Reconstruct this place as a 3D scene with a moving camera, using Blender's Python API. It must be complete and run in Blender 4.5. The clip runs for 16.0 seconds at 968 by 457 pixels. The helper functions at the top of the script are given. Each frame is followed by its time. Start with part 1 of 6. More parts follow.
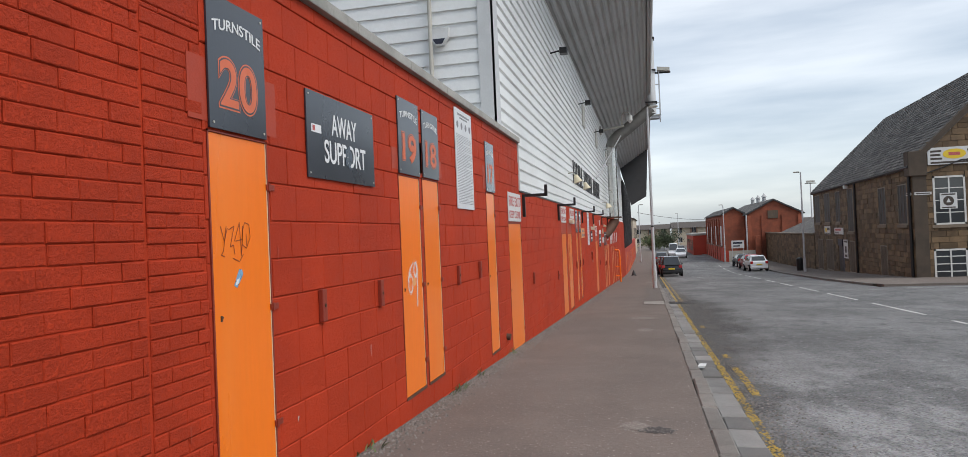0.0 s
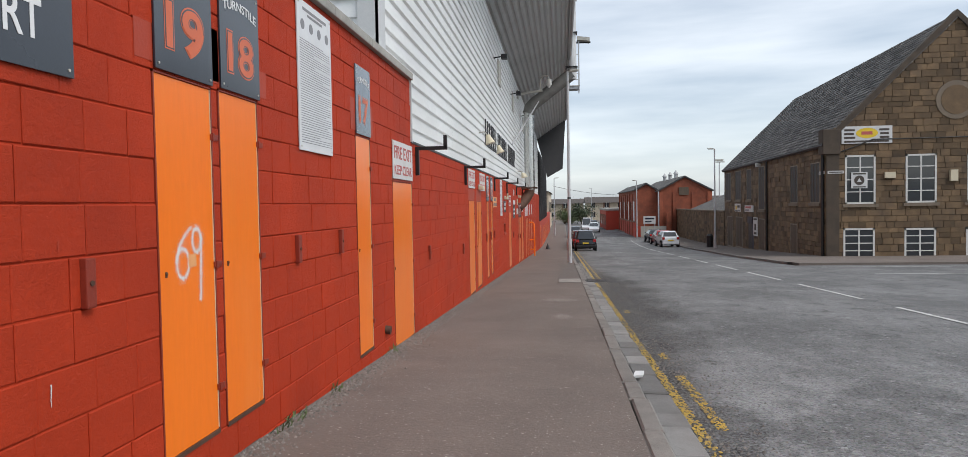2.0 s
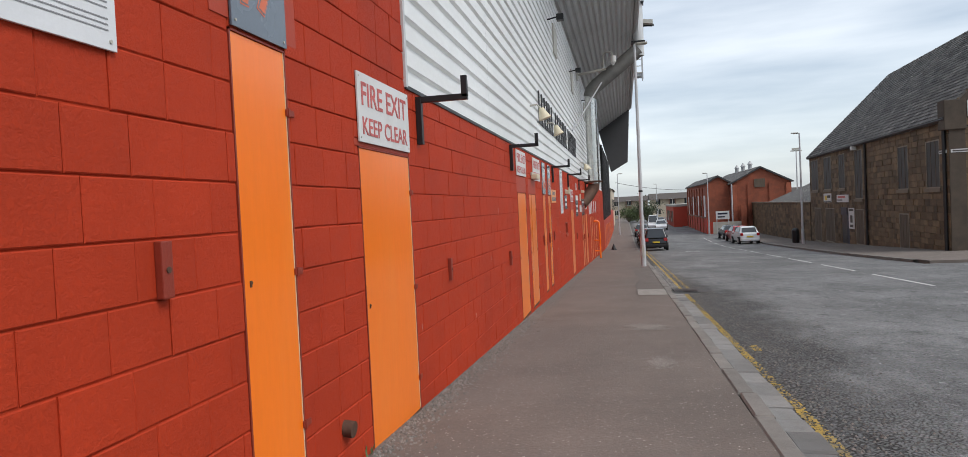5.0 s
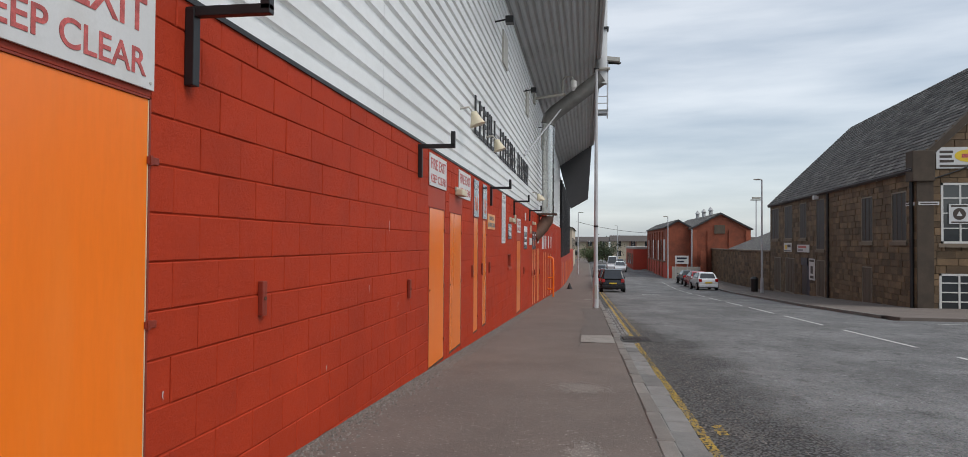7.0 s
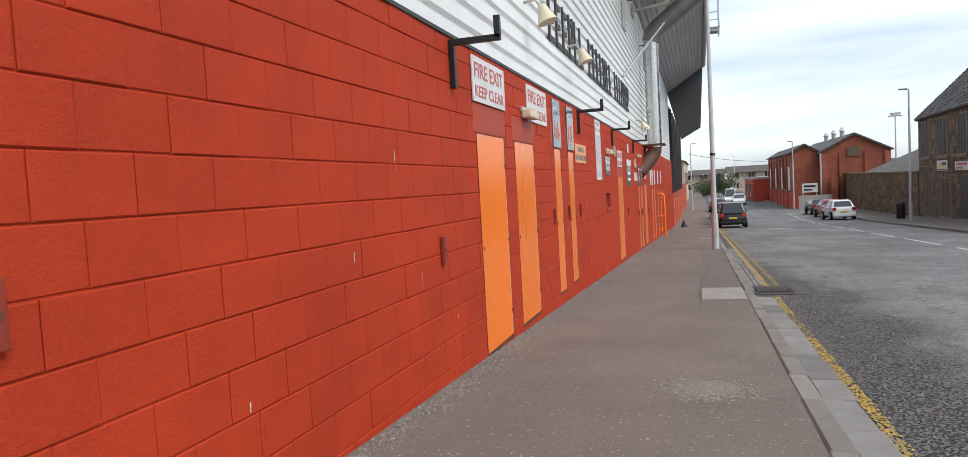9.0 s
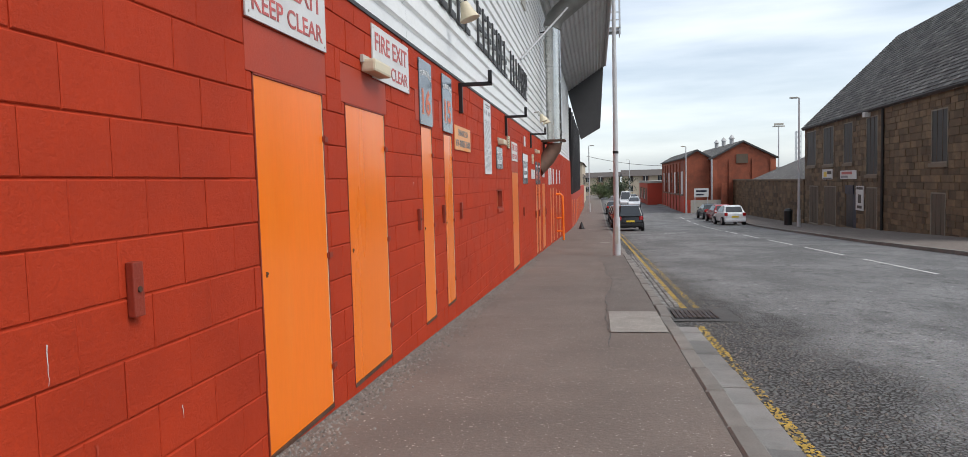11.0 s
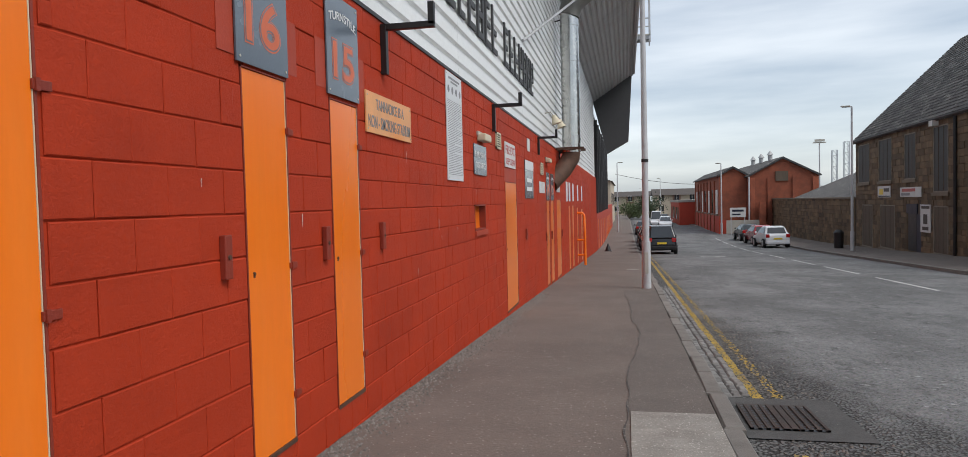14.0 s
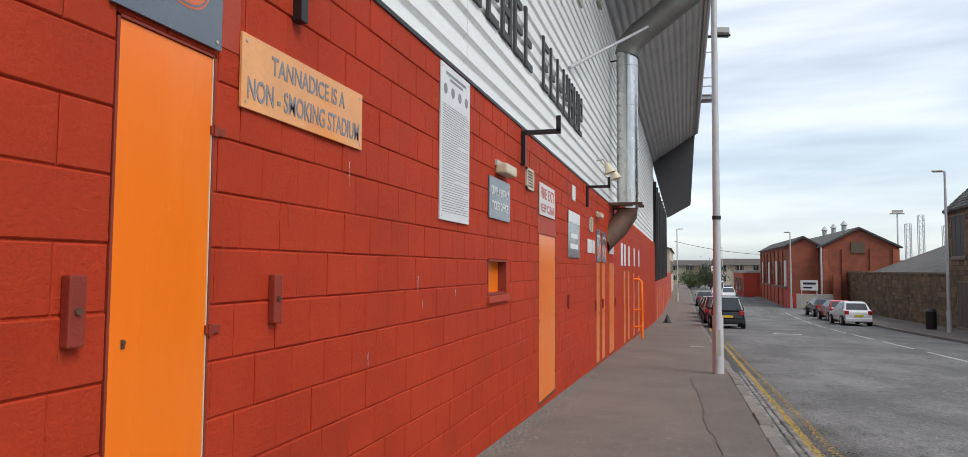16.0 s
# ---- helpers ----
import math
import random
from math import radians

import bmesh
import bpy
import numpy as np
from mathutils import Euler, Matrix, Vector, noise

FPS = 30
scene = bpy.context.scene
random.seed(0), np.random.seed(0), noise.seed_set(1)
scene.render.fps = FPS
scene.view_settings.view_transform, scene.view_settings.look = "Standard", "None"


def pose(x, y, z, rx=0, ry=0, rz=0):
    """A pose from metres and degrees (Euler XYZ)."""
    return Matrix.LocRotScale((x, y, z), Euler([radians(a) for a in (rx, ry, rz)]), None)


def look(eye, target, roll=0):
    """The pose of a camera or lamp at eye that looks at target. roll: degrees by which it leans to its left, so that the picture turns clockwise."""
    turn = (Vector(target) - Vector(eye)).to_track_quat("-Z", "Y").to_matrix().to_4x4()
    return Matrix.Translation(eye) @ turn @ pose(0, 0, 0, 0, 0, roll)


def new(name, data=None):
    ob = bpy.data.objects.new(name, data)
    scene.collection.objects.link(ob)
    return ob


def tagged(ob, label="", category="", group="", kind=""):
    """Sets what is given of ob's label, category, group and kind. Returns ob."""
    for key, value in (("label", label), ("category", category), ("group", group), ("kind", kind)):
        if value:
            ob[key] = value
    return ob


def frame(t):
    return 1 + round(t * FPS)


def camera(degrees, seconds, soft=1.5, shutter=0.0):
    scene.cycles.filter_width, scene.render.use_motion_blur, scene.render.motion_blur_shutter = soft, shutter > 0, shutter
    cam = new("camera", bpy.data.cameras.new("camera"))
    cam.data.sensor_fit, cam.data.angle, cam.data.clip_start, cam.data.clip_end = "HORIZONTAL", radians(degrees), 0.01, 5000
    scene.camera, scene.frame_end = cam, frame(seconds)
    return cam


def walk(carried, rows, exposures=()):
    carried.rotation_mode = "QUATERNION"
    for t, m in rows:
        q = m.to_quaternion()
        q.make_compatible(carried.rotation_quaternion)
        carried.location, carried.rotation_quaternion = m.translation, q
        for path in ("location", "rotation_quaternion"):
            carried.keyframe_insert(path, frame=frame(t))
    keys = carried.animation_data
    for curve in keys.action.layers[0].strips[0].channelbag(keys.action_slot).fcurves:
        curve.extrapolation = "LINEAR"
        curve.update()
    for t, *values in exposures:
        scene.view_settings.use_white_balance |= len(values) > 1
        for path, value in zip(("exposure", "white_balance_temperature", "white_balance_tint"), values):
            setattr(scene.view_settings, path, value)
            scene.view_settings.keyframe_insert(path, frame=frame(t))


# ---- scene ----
cam = camera(70.3, 16.0, soft=0.7)
PATH = [
    (0, (2.137, -0.709, 2.188), (1.674, 1.236, 2.212), -2.4),
    (0.5, (2.097, -0.099, 2.136), (1.561, 1.825, 2.031), -2.3),
    (1, (2.055, 0.56, 2.117), (1.635, 2.512, 2.004), -2.3),
    (1.5, (2.085, 1.184, 2.068), (1.654, 3.122, 1.834), -3.7),
    (2, (2.026, 1.801, 2.068), (1.8, 3.787, 2.002), -1.0),
    (2.5, (2.044, 2.369, 2.03), (1.64, 4.327, 1.999), -1.7),
    (3, (1.969, 3.033, 1.996), (1.506, 4.978, 1.93), -0.5),
    (3.5, (1.936, 3.661, 1.959), (1.299, 5.556, 1.909), -2.8),
    (4, (1.801, 4.332, 1.943), (1.171, 6.226, 1.827), -0.6),
    (4.5, (1.73, 4.979, 1.953), (1.132, 6.884, 1.831), -4.2),
    (5, (1.689, 5.654, 1.933), (1.288, 7.612, 1.878), -2.8),
    (5.2, (1.701, 5.883, 1.893), (1.477, 7.868, 1.793), -1.8),
    (7.3, (2.043, 8.425, 1.726), (1.744, 10.402, 1.776), 0.5),
    (7.5, (2.056, 8.648, 1.775), (1.754, 10.624, 1.724), -2.1),
    (8, (2.035, 9.285, 1.733), (1.403, 11.179, 1.618), -2.2),
    (8.5, (1.894, 10.067, 1.671), (1.359, 11.986, 1.494), -1.0),
    (9, (1.951, 10.679, 1.654), (1.348, 12.582, 1.541), -3.2),
    (9.5, (1.871, 11.346, 1.629), (1.41, 13.288, 1.507), -1.6),
    (9.7, (1.846, 11.638, 1.633), (1.439, 13.591, 1.504), -3.1),
    (11.8, (1.78, 14.285, 1.542), (1.504, 16.262, 1.422), -1.0),
    (12, (1.822, 14.534, 1.555), (1.541, 16.511, 1.45), -1.6),
    (12.5, (1.885, 15.167, 1.518), (1.536, 17.135, 1.432), -1.5),
    (13, (1.904, 15.823, 1.51), (1.621, 17.803, 1.5), -0.9),
    (13.5, (1.933, 16.457, 1.486), (1.422, 18.387, 1.371), -1.6),
    (14, (1.91, 17.099, 1.453), (1.505, 19.056, 1.38), -1.4),
    (14.5, (1.946, 17.69, 1.448), (1.404, 19.615, 1.467), -3.8),
    (15, (1.833, 18.415, 1.415), (1.412, 20.369, 1.371), -0.4),
    (15.5, (1.863, 19.016, 1.387), (1.407, 20.964, 1.386), -3.6),
    (16, (1.757, 19.605, 1.36), (1.198, 21.522, 1.474), 0.4),
]
walk(cam, [(t, look(eye, target, roll)) for t, eye, target, roll in PATH],
     exposures=[(0, 0.08), (1.0, 0.08), (1.5, 0.15), (3.5, -0.12), (5.0, 0.1), (7.5, -0.15), (8.0, 0.0), (8.5, 0.46), (9.0, 0.4), (9.5, 0.46), (12.0, 0.1), (12.5, 0.08), (13.5, -0.08), (14.0, 0.0), (14.5, 0.02), (15, 0.15), (15.5, 0.08), (16, 0.2)])

# ---- light ----
SUN_EL, SUN_AZ = 50.0, 114.0          # soft, high, from the street side
world = bpy.data.worlds.new("world")
scene.world = world
world.use_nodes = True
wt = world.node_tree
wt.nodes.clear()
w_out = wt.nodes.new("ShaderNodeOutputWorld")
w_sky = wt.nodes.new("ShaderNodeTexSky")
w_sky.sky_type = 'NISHITA'
w_sky.sun_disc = False
w_sky.sun_elevation = radians(SUN_EL)
w_sky.sun_rotation = radians(SUN_AZ)
w_b1 = wt.nodes.new("ShaderNodeBackground")
w_b1.inputs[1].default_value = 0.05
wt.links.new(w_sky.outputs[0], w_b1.inputs[0])
w_tc = wt.nodes.new("ShaderNodeTexCoord")
w_map = wt.nodes.new("ShaderNodeMapping")
w_map.inputs["Scale"].default_value = (1.2, 1.2, 8.0)
w_map.inputs["Rotation"].default_value = (radians(4), radians(-9), 0)
w_n = wt.nodes.new("ShaderNodeTexNoise")
w_n.inputs["Scale"].default_value = 1.7
w_n.inputs["Detail"].default_value = 6
w_n.inputs["Roughness"].default_value = 0.5
w_r = wt.nodes.new("ShaderNodeValToRGB")
w_r.color_ramp.elements[0].position, w_r.color_ramp.elements[0].color = 0.36, (0.42, 0.48, 0.55, 1)
w_r.color_ramp.elements[1].position, w_r.color_ramp.elements[1].color = 0.66, (0.83, 0.86, 0.885, 1)
w_b2 = wt.nodes.new("ShaderNodeBackground")
w_b2.inputs[1].default_value = 0.84
w_add = wt.nodes.new("ShaderNodeAddShader")
wt.links.new(w_tc.outputs["Generated"], w_map.inputs[0])
wt.links.new(w_map.outputs[0], w_n.inputs["Vector"])
wt.links.new(w_n.outputs["Fac"], w_r.inputs[0])
wt.links.new(w_r.outputs[0], w_b2.inputs[0])
wt.links.new(w_b1.outputs[0], w_add.inputs[0])
wt.links.new(w_b2.outputs[0], w_add.inputs[1])
wt.links.new(w_add.outputs[0], w_out.inputs[0])

sun = new("sun", bpy.data.lights.new("sun", 'SUN'))
sun.data.energy = 2.3
sun.data.angle = radians(35)
sun.data.color = (1.0, 0.97, 0.93)
sun_dir = Vector((math.sin(radians(SUN_AZ)) * math.cos(radians(SUN_EL)),
                  math.cos(radians(SUN_AZ)) * math.cos(radians(SUN_EL)), math.sin(radians(SUN_EL))))
sun.matrix_world = look(sun_dir * 60, (0, 0, 0))


# ---- materials ----
def mat(name, base, rough=0.8, metal=0.0, vary=0.15, scale=3.0, fine=60.0, bump=0.15, dark=None, stain=0.0,
        stain_scale=0.8, island=0.0, spec=0.5, coat=0.0, stretch=(1, 1, 1), speck=None, speck_scale=120, speck_at=0.62, pits=0):
    """A procedural surface: two scales of colour variation, optional stains, specks, piece-by-piece variation, fine relief."""
    m = bpy.data.materials.new(name)
    m.use_nodes = True
    nt = m.node_tree
    b = nt.nodes["Principled BSDF"]
    b.inputs["Roughness"].default_value = rough
    b.inputs["Metallic"].default_value = metal
    b.inputs["Specular IOR Level"].default_value = spec
    b.inputs["Coat Weight"].default_value = coat
    b.inputs["Coat Roughness"].default_value = 0.15
    tc = nt.nodes.new("ShaderNodeNewGeometry")
    mp = nt.nodes.new("ShaderNodeMapping")
    mp.inputs["Scale"].default_value = stretch
    nt.links.new(tc.outputs["Position"], mp.inputs[0])

    def noise_tex(s, d=4, r=0.6):
        n = nt.nodes.new("ShaderNodeTexNoise")
        n.inputs["Scale"].default_value = s
        n.inputs["Detail"].default_value = d
        n.inputs["Roughness"].default_value = r
        nt.links.new(mp.outputs[0], n.inputs["Vector"])
        return n

    def mix(fac, a, c, kind='MIX'):
        x = nt.nodes.new("ShaderNodeMix")
        x.data_type, x.blend_type = 'RGBA', kind
        for s, v in ((x.inputs["Factor"], fac), (x.inputs[6], a), (x.inputs[7], c)):
            if isinstance(v, (float, int)):
                s.default_value = v
            elif isinstance(v, tuple):
                s.default_value = (*v, 1)
            else:
                nt.links.new(v, s)
        return x.outputs[2]

    def ramp(sock, lo, hi):
        r = nt.nodes.new("ShaderNodeMapRange")
        r.inputs[1].default_value, r.inputs[2].default_value = lo, hi
        nt.links.new(sock, r.inputs[0])
        return r.outputs[0]

    n1, n2 = noise_tex(scale), noise_tex(fine, 3, 0.7)
    lo = tuple(c * (1 - vary) for c in base)
    hi = tuple(min(1, c * (1 + vary)) for c in base)
    col = mix(ramp(n1.outputs["Fac"], 0.3, 0.7), lo, hi)
    col = mix(ramp(n2.outputs["Fac"], 0.35, 0.7), col, mix(0.5, col, tuple(c * (1 - 1.6 * vary) for c in base)))
    if dark is not None:
        n3 = noise_tex(stain_scale, 6, 0.65)
        f = nt.nodes.new("ShaderNodeMath")
        f.operation = 'MULTIPLY'
        f.inputs[1].default_value = stain
        nt.links.new(ramp(n3.outputs["Fac"], 0.5, 0.72), f.inputs[0])
        col = mix(f.outputs[0], col, dark)
    if speck is not None:
        n4 = noise_tex(speck_scale, 1, 0.4)
        col = mix(ramp(n4.outputs["Fac"], speck_at, speck_at + 0.06), col, speck)
    if island:
        oi = nt.nodes.new("ShaderNodeObjectInfo")
        a = nt.nodes.new("ShaderNodeMath")
        a.operation = 'ADD'
        nt.links.new(tc.outputs["Random Per Island"], a.inputs[0])
        nt.links.new(oi.outputs["Random"], a.inputs[1])
        fr = nt.nodes.new("ShaderNodeMath")
        fr.operation = 'FRACT'
        nt.links.new(a.outputs[0], fr.inputs[0])
        hs = nt.nodes.new("ShaderNodeHueSaturation")
        mr = nt.nodes.new("ShaderNodeMapRange")
        mr.inputs[3].default_value, mr.inputs[4].default_value = 1 - island, 1 + island
        nt.links.new(fr.outputs[0], mr.inputs[0])
        nt.links.new(mr.outputs[0], hs.inputs["Value"])
        nt.links.new(col, hs.inputs["Color"])
        col = hs.outputs[0]
    nt.links.new(col, b.inputs["Base Color"])
    if bump:
        bp = nt.nodes.new("ShaderNodeBump")
        bp.inputs["Strength"].default_value = bump
        bp.inputs["Distance"].default_value = 0.012
        if pits:
            pit = ramp(noise_tex(pits * 3, 8, 0.75).outputs["Fac"], 0.42, 0.56)
            h = nt.nodes.new("ShaderNodeMath")
            h.operation = 'MULTIPLY_ADD'
            h.inputs[1].default_value = 0.35
            nt.links.new(n2.outputs["Fac"], h.inputs[0])
            nt.links.new(pit, h.inputs[2])
            nt.links.new(h.outputs[0], bp.inputs["Height"])
        else:
            nt.links.new(n2.outputs["Fac"], bp.inputs["Height"])
        nt.links.new(bp.outputs[0], b.inputs["Normal"])
        rr = nt.nodes.new("ShaderNodeMapRange")
        rr.inputs[3].default_value, rr.inputs[4].default_value = max(0.03, rough - 0.12), min(1, rough + 0.12)
        nt.links.new(n1.outputs["Fac"], rr.inputs[0])
        nt.links.new(rr.outputs[0], b.inputs["Roughness"])
    return m


M_RED = mat("red_masonry_paint", (0.44, 0.042, 0.013), 0.62, vary=0.12, scale=1.3, fine=120, bump=0.4, dark=(0.28, 0.027, 0.011),
            stain=0.5, stain_scale=0.7, island=0.04, spec=0.17, pits=9)
M_JOINT = mat("painted_mortar", (0.41, 0.040, 0.012), 0.8, vary=0.15, bump=0.4, spec=0.2)
M_REDBRICK_PAINT = mat("red_painted_brick", (0.44, 0.042, 0.013), 0.62, vary=0.13, scale=2, fine=60, bump=0.55, island=0.05, spec=0.17, pits=14)
M_ORANGE = mat("orange_gloss_paint", (0.90, 0.188, 0.006), 0.3, vary=0.05, scale=0.9, fine=25, bump=0.05, dark=(0.88, 0.36, 0.10), stain=0.16,
               stain_scale=2.6, coat=0.35, stretch=(1, 1, 0.16))
M_REDWOOD = mat("red_painted_timber", (0.24, 0.03, 0.014), 0.5, vary=0.15, bump=0.3)
M_REDPANEL = mat("faded_red_panel", (0.39, 0.055, 0.028), 0.5, vary=0.12, scale=2, bump=0.15, spec=0.25)
M_CLAD = mat("white_steel_cladding", (0.80, 0.81, 0.80), 0.42, vary=0.06, scale=0.4, fine=20, bump=0.05, dark=(0.58, 0.58, 0.56), stain=0.5,
             stain_scale=0.5, stretch=(1, 0.4, 1))
M_TRIM = mat("pale_steel_trim", (0.55, 0.56, 0.56), 0.45, vary=0.08, bump=0.06, dark=(0.35, 0.34, 0.32), stain=0.4)
M_SOFFIT = mat("grey_steel_soffit", (0.40, 0.40, 0.40), 0.5, vary=0.08, scale=0.5, bump=0.06, dark=(0.22, 0.21, 0.20), stain=0.6, stain_scale=0.35)
M_DARKPANEL = mat("dark_grey_panel", (0.05, 0.05, 0.052), 0.6, vary=0.15, bump=0.08)
M_COPING = mat("grey_concrete_coping", (0.36, 0.35, 0.32), 0.85, vary=0.18, bump=0.4, dark=(0.15, 0.15, 0.13), stain=0.6, stain_scale=2)
M_PAVE = mat("worn_brown_asphalt", (0.17, 0.142, 0.125), 0.9, vary=0.2, scale=0.7, fine=38, bump=0.7, dark=(0.125, 0.108, 0.098), stain=0.5,
             stain_scale=0.9, speck=(0.42, 0.38, 0.34), speck_scale=48, speck_at=0.695, spec=0.25)
M_PAVE_DARK = mat("darker_patched_asphalt", (0.145, 0.126, 0.114), 0.9, vary=0.2, scale=0.9, fine=38, bump=0.7, dark=(0.105, 0.094, 0.087), stain=0.5,
                  stain_scale=1.2, speck=(0.36, 0.33, 0.30), speck_scale=52, speck_at=0.70, spec=0.25)
M_PAVE_PATCH = mat("pale_pavement_patch", (0.205, 0.178, 0.157), 0.9, vary=0.15, scale=2.5, fine=120, bump=0.5, speck=(0.4, 0.37, 0.33), speck_scale=60)


def road_mat():
    """Old surface-dressed asphalt: chippings, pale worn areas, and a crumbled dark band with open stones along the gutter."""
    m = bpy.data.materials.new("worn_chipped_road")
    m.use_nodes = True
    nt = m.node_tree
    b = nt.nodes["Principled BSDF"]
    b.inputs["Specular IOR Level"].default_value = 0.2
    geo = nt.nodes.new("ShaderNodeNewGeometry")
    sep = nt.nodes.new("ShaderNodeSeparateXYZ")
    nt.links.new(geo.outputs["Position"], sep.inputs[0])

    def calc(op, a, c, d=0.0):
        n = nt.nodes.new("ShaderNodeMath")
        n.operation = op
        for i, v in enumerate((a, c, d)):
            if isinstance(v, (int, float)):
                n.inputs[i].default_value = v
            else:
                nt.links.new(v, n.inputs[i])
        return n.outputs[0]

    def span(v, lo, hi, a=0.0, c=1.0):
        n = nt.nodes.new("ShaderNodeMapRange")
        n.interpolation_type = 'SMOOTHSTEP'
        for i, q in enumerate((lo, hi, a, c)):
            n.inputs[i + 1].default_value = q
        nt.links.new(v, n.inputs[0])
        return n.outputs[0]

    def noise_at(s, detail=4, rough=0.6, stretch=(1, 1, 1)):
        mp = nt.nodes.new("ShaderNodeMapping")
        mp.inputs["Scale"].default_value = stretch
        nt.links.new(geo.outputs["Position"], mp.inputs[0])
        n = nt.nodes.new("ShaderNodeTexNoise")
        n.inputs["Scale"].default_value, n.inputs["Detail"].default_value, n.inputs["Roughness"].default_value = s, detail, rough
        nt.links.new(mp.outputs[0], n.inputs["Vector"])
        return n.outputs["Fac"]

    def cells(s):
        n = nt.nodes.new("ShaderNodeTexVoronoi")
        n.inputs["Scale"].default_value = s
        nt.links.new(geo.outputs["Position"], n.inputs["Vector"])
        return n

    def blend(f, a, c, kind='MIX'):
        n = nt.nodes.new("ShaderNodeMix")
        n.data_type, n.blend_type = 'RGBA', kind
        for sock, v in ((n.inputs["Factor"], f), (n.inputs[6], a), (n.inputs[7], c)):
            if isinstance(v, float):
                sock.default_value = v
            elif isinstance(v, tuple):
                sock.default_value = (*v, 1)
            else:
                nt.links.new(v, sock)
        return n.outputs[2]

    # the crumbled band is widest about y = 18
    away = calc('ABSOLUTE', calc('SUBTRACT', sep.outputs[1], 18.0), 0)
    width = span(away, 1.0, 13.0, 1.05, 0.12)
    reach = calc('SUBTRACT', calc('SUBTRACT', sep.outputs[0], 2.85), width)
    ragged = calc('MULTIPLY_ADD', calc('SUBTRACT', noise_at(1.1, 7, 0.65, (1, 0.55, 1)), 0.5), 2.6, reach)
    broken = span(ragged, -0.35, 0.65, 0.92, 0.0)
    fine, coarse = cells(58), cells(40)
    tone = span(noise_at(0.5, 7, 0.72, (1.0, 0.6, 1)), 0.34, 0.68)
    col = blend(tone, (0.095, 0.09, 0.088), (0.165, 0.158, 0.154))
    col = blend(span(noise_at(3.1, 7, 0.78, (1, 0.6, 1)), 0.52, 0.68), col, (0.07, 0.067, 0.065))
    col = blend(span(noise_at(9.0, 5, 0.8), 0.56, 0.72), col, (0.26, 0.252, 0.244))
    polished = calc('MULTIPLY', span(sep.outputs[1], 4.0, 13.0, 0.75, 0.0), span(noise_at(1.6, 7, 0.75, (1, 0.5, 1)), 0.42, 0.6))
    col = blend(polished, col, (0.24, 0.232, 0.226))
    chip = blend(0.75, col, fine.outputs["Color"], 'OVERLAY')
    grey = nt.nodes.new("ShaderNodeHueSaturation")
    grey.inputs["Saturation"].default_value = 0.12
    nt.links.new(chip, grey.inputs["Color"])
    sound = blend(0.8, col, grey.outputs[0])
    stone = nt.nodes.new("ShaderNodeHueSaturation")
    stone.inputs["Saturation"].default_value = 0.08
    nt.links.new(blend(0.55, (0.105, 0.097, 0.09), coarse.outputs["Color"], 'OVERLAY'), stone.inputs["Color"])
    gaps = span(coarse.outputs["Distance"], 0.38, 0.75)
    rubble = blend(gaps, blend(span(noise_at(2.2, 6, 0.75), 0.48, 0.66), stone.outputs[0], (0.16, 0.15, 0.142)), (0.034, 0.031, 0.029))
    nt.links.new(blend(broken, sound, rubble), b.inputs["Base Color"])
    b.inputs["Roughness"].default_value = 0.85
    hi = calc('MULTIPLY', fine.outputs["Distance"], -0.35)
    lo = calc('MULTIPLY', gaps, -1.3)
    step = calc('MULTIPLY_ADD', calc('SUBTRACT', lo, hi), broken, hi)
    bp = nt.nodes.new("ShaderNodeBump")
    bp.inputs["Strength"].default_value, bp.inputs["Distance"].default_value = 0.9, 0.018
    nt.links.new(step, bp.inputs["Height"])
    nt.links.new(bp.outputs[0], b.inputs["Normal"])
    return m


M_ROAD = road_mat()
M_ROAD_ROUGH = mat("broken_road_edge", (0.085, 0.077, 0.072), 0.95, vary=0.5, scale=6, fine=26, bump=1.0, dark=(0.035, 0.032, 0.03), stain=0.9, stain_scale=5, speck=(0.20, 0.18, 0.165), speck_scale=45, speck_at=0.58)
M_KERB = mat("grey_whinstone_kerb", (0.205, 0.188, 0.17), 0.8, vary=0.18, scale=4, fine=80, bump=0.6, island=0.13, dark=(0.10, 0.09, 0.08), stain=0.5, stain_scale=3)
M_SETT = mat("grey_stone_sett", (0.21, 0.20, 0.19), 0.75, vary=0.2, scale=6, fine=90, bump=0.6, island=0.3, dark=(0.09, 0.085, 0.08), stain=0.6, stain_scale=3)
M_SLAB = mat("pale_concrete_slab", (0.27, 0.255, 0.23), 0.88, vary=0.2, scale=5, fine=45, bump=0.6, dark=(0.17, 0.155, 0.14), stain=0.7, stain_scale=3, speck=(0.42, 0.40, 0.37), speck_scale=60, speck_at=0.64)
M_PAD = mat("dark_concrete_pad", (0.075, 0.072, 0.07), 0.9, vary=0.25, scale=4, fine=50, bump=0.5)
M_YELLOW = mat("worn_yellow_road_paint", (0.44, 0.29, 0.05), 0.8, vary=0.25, scale=6, fine=60, bump=0.5, dark=(0.14, 0.13, 0.11), stain=1.0, stain_scale=5)
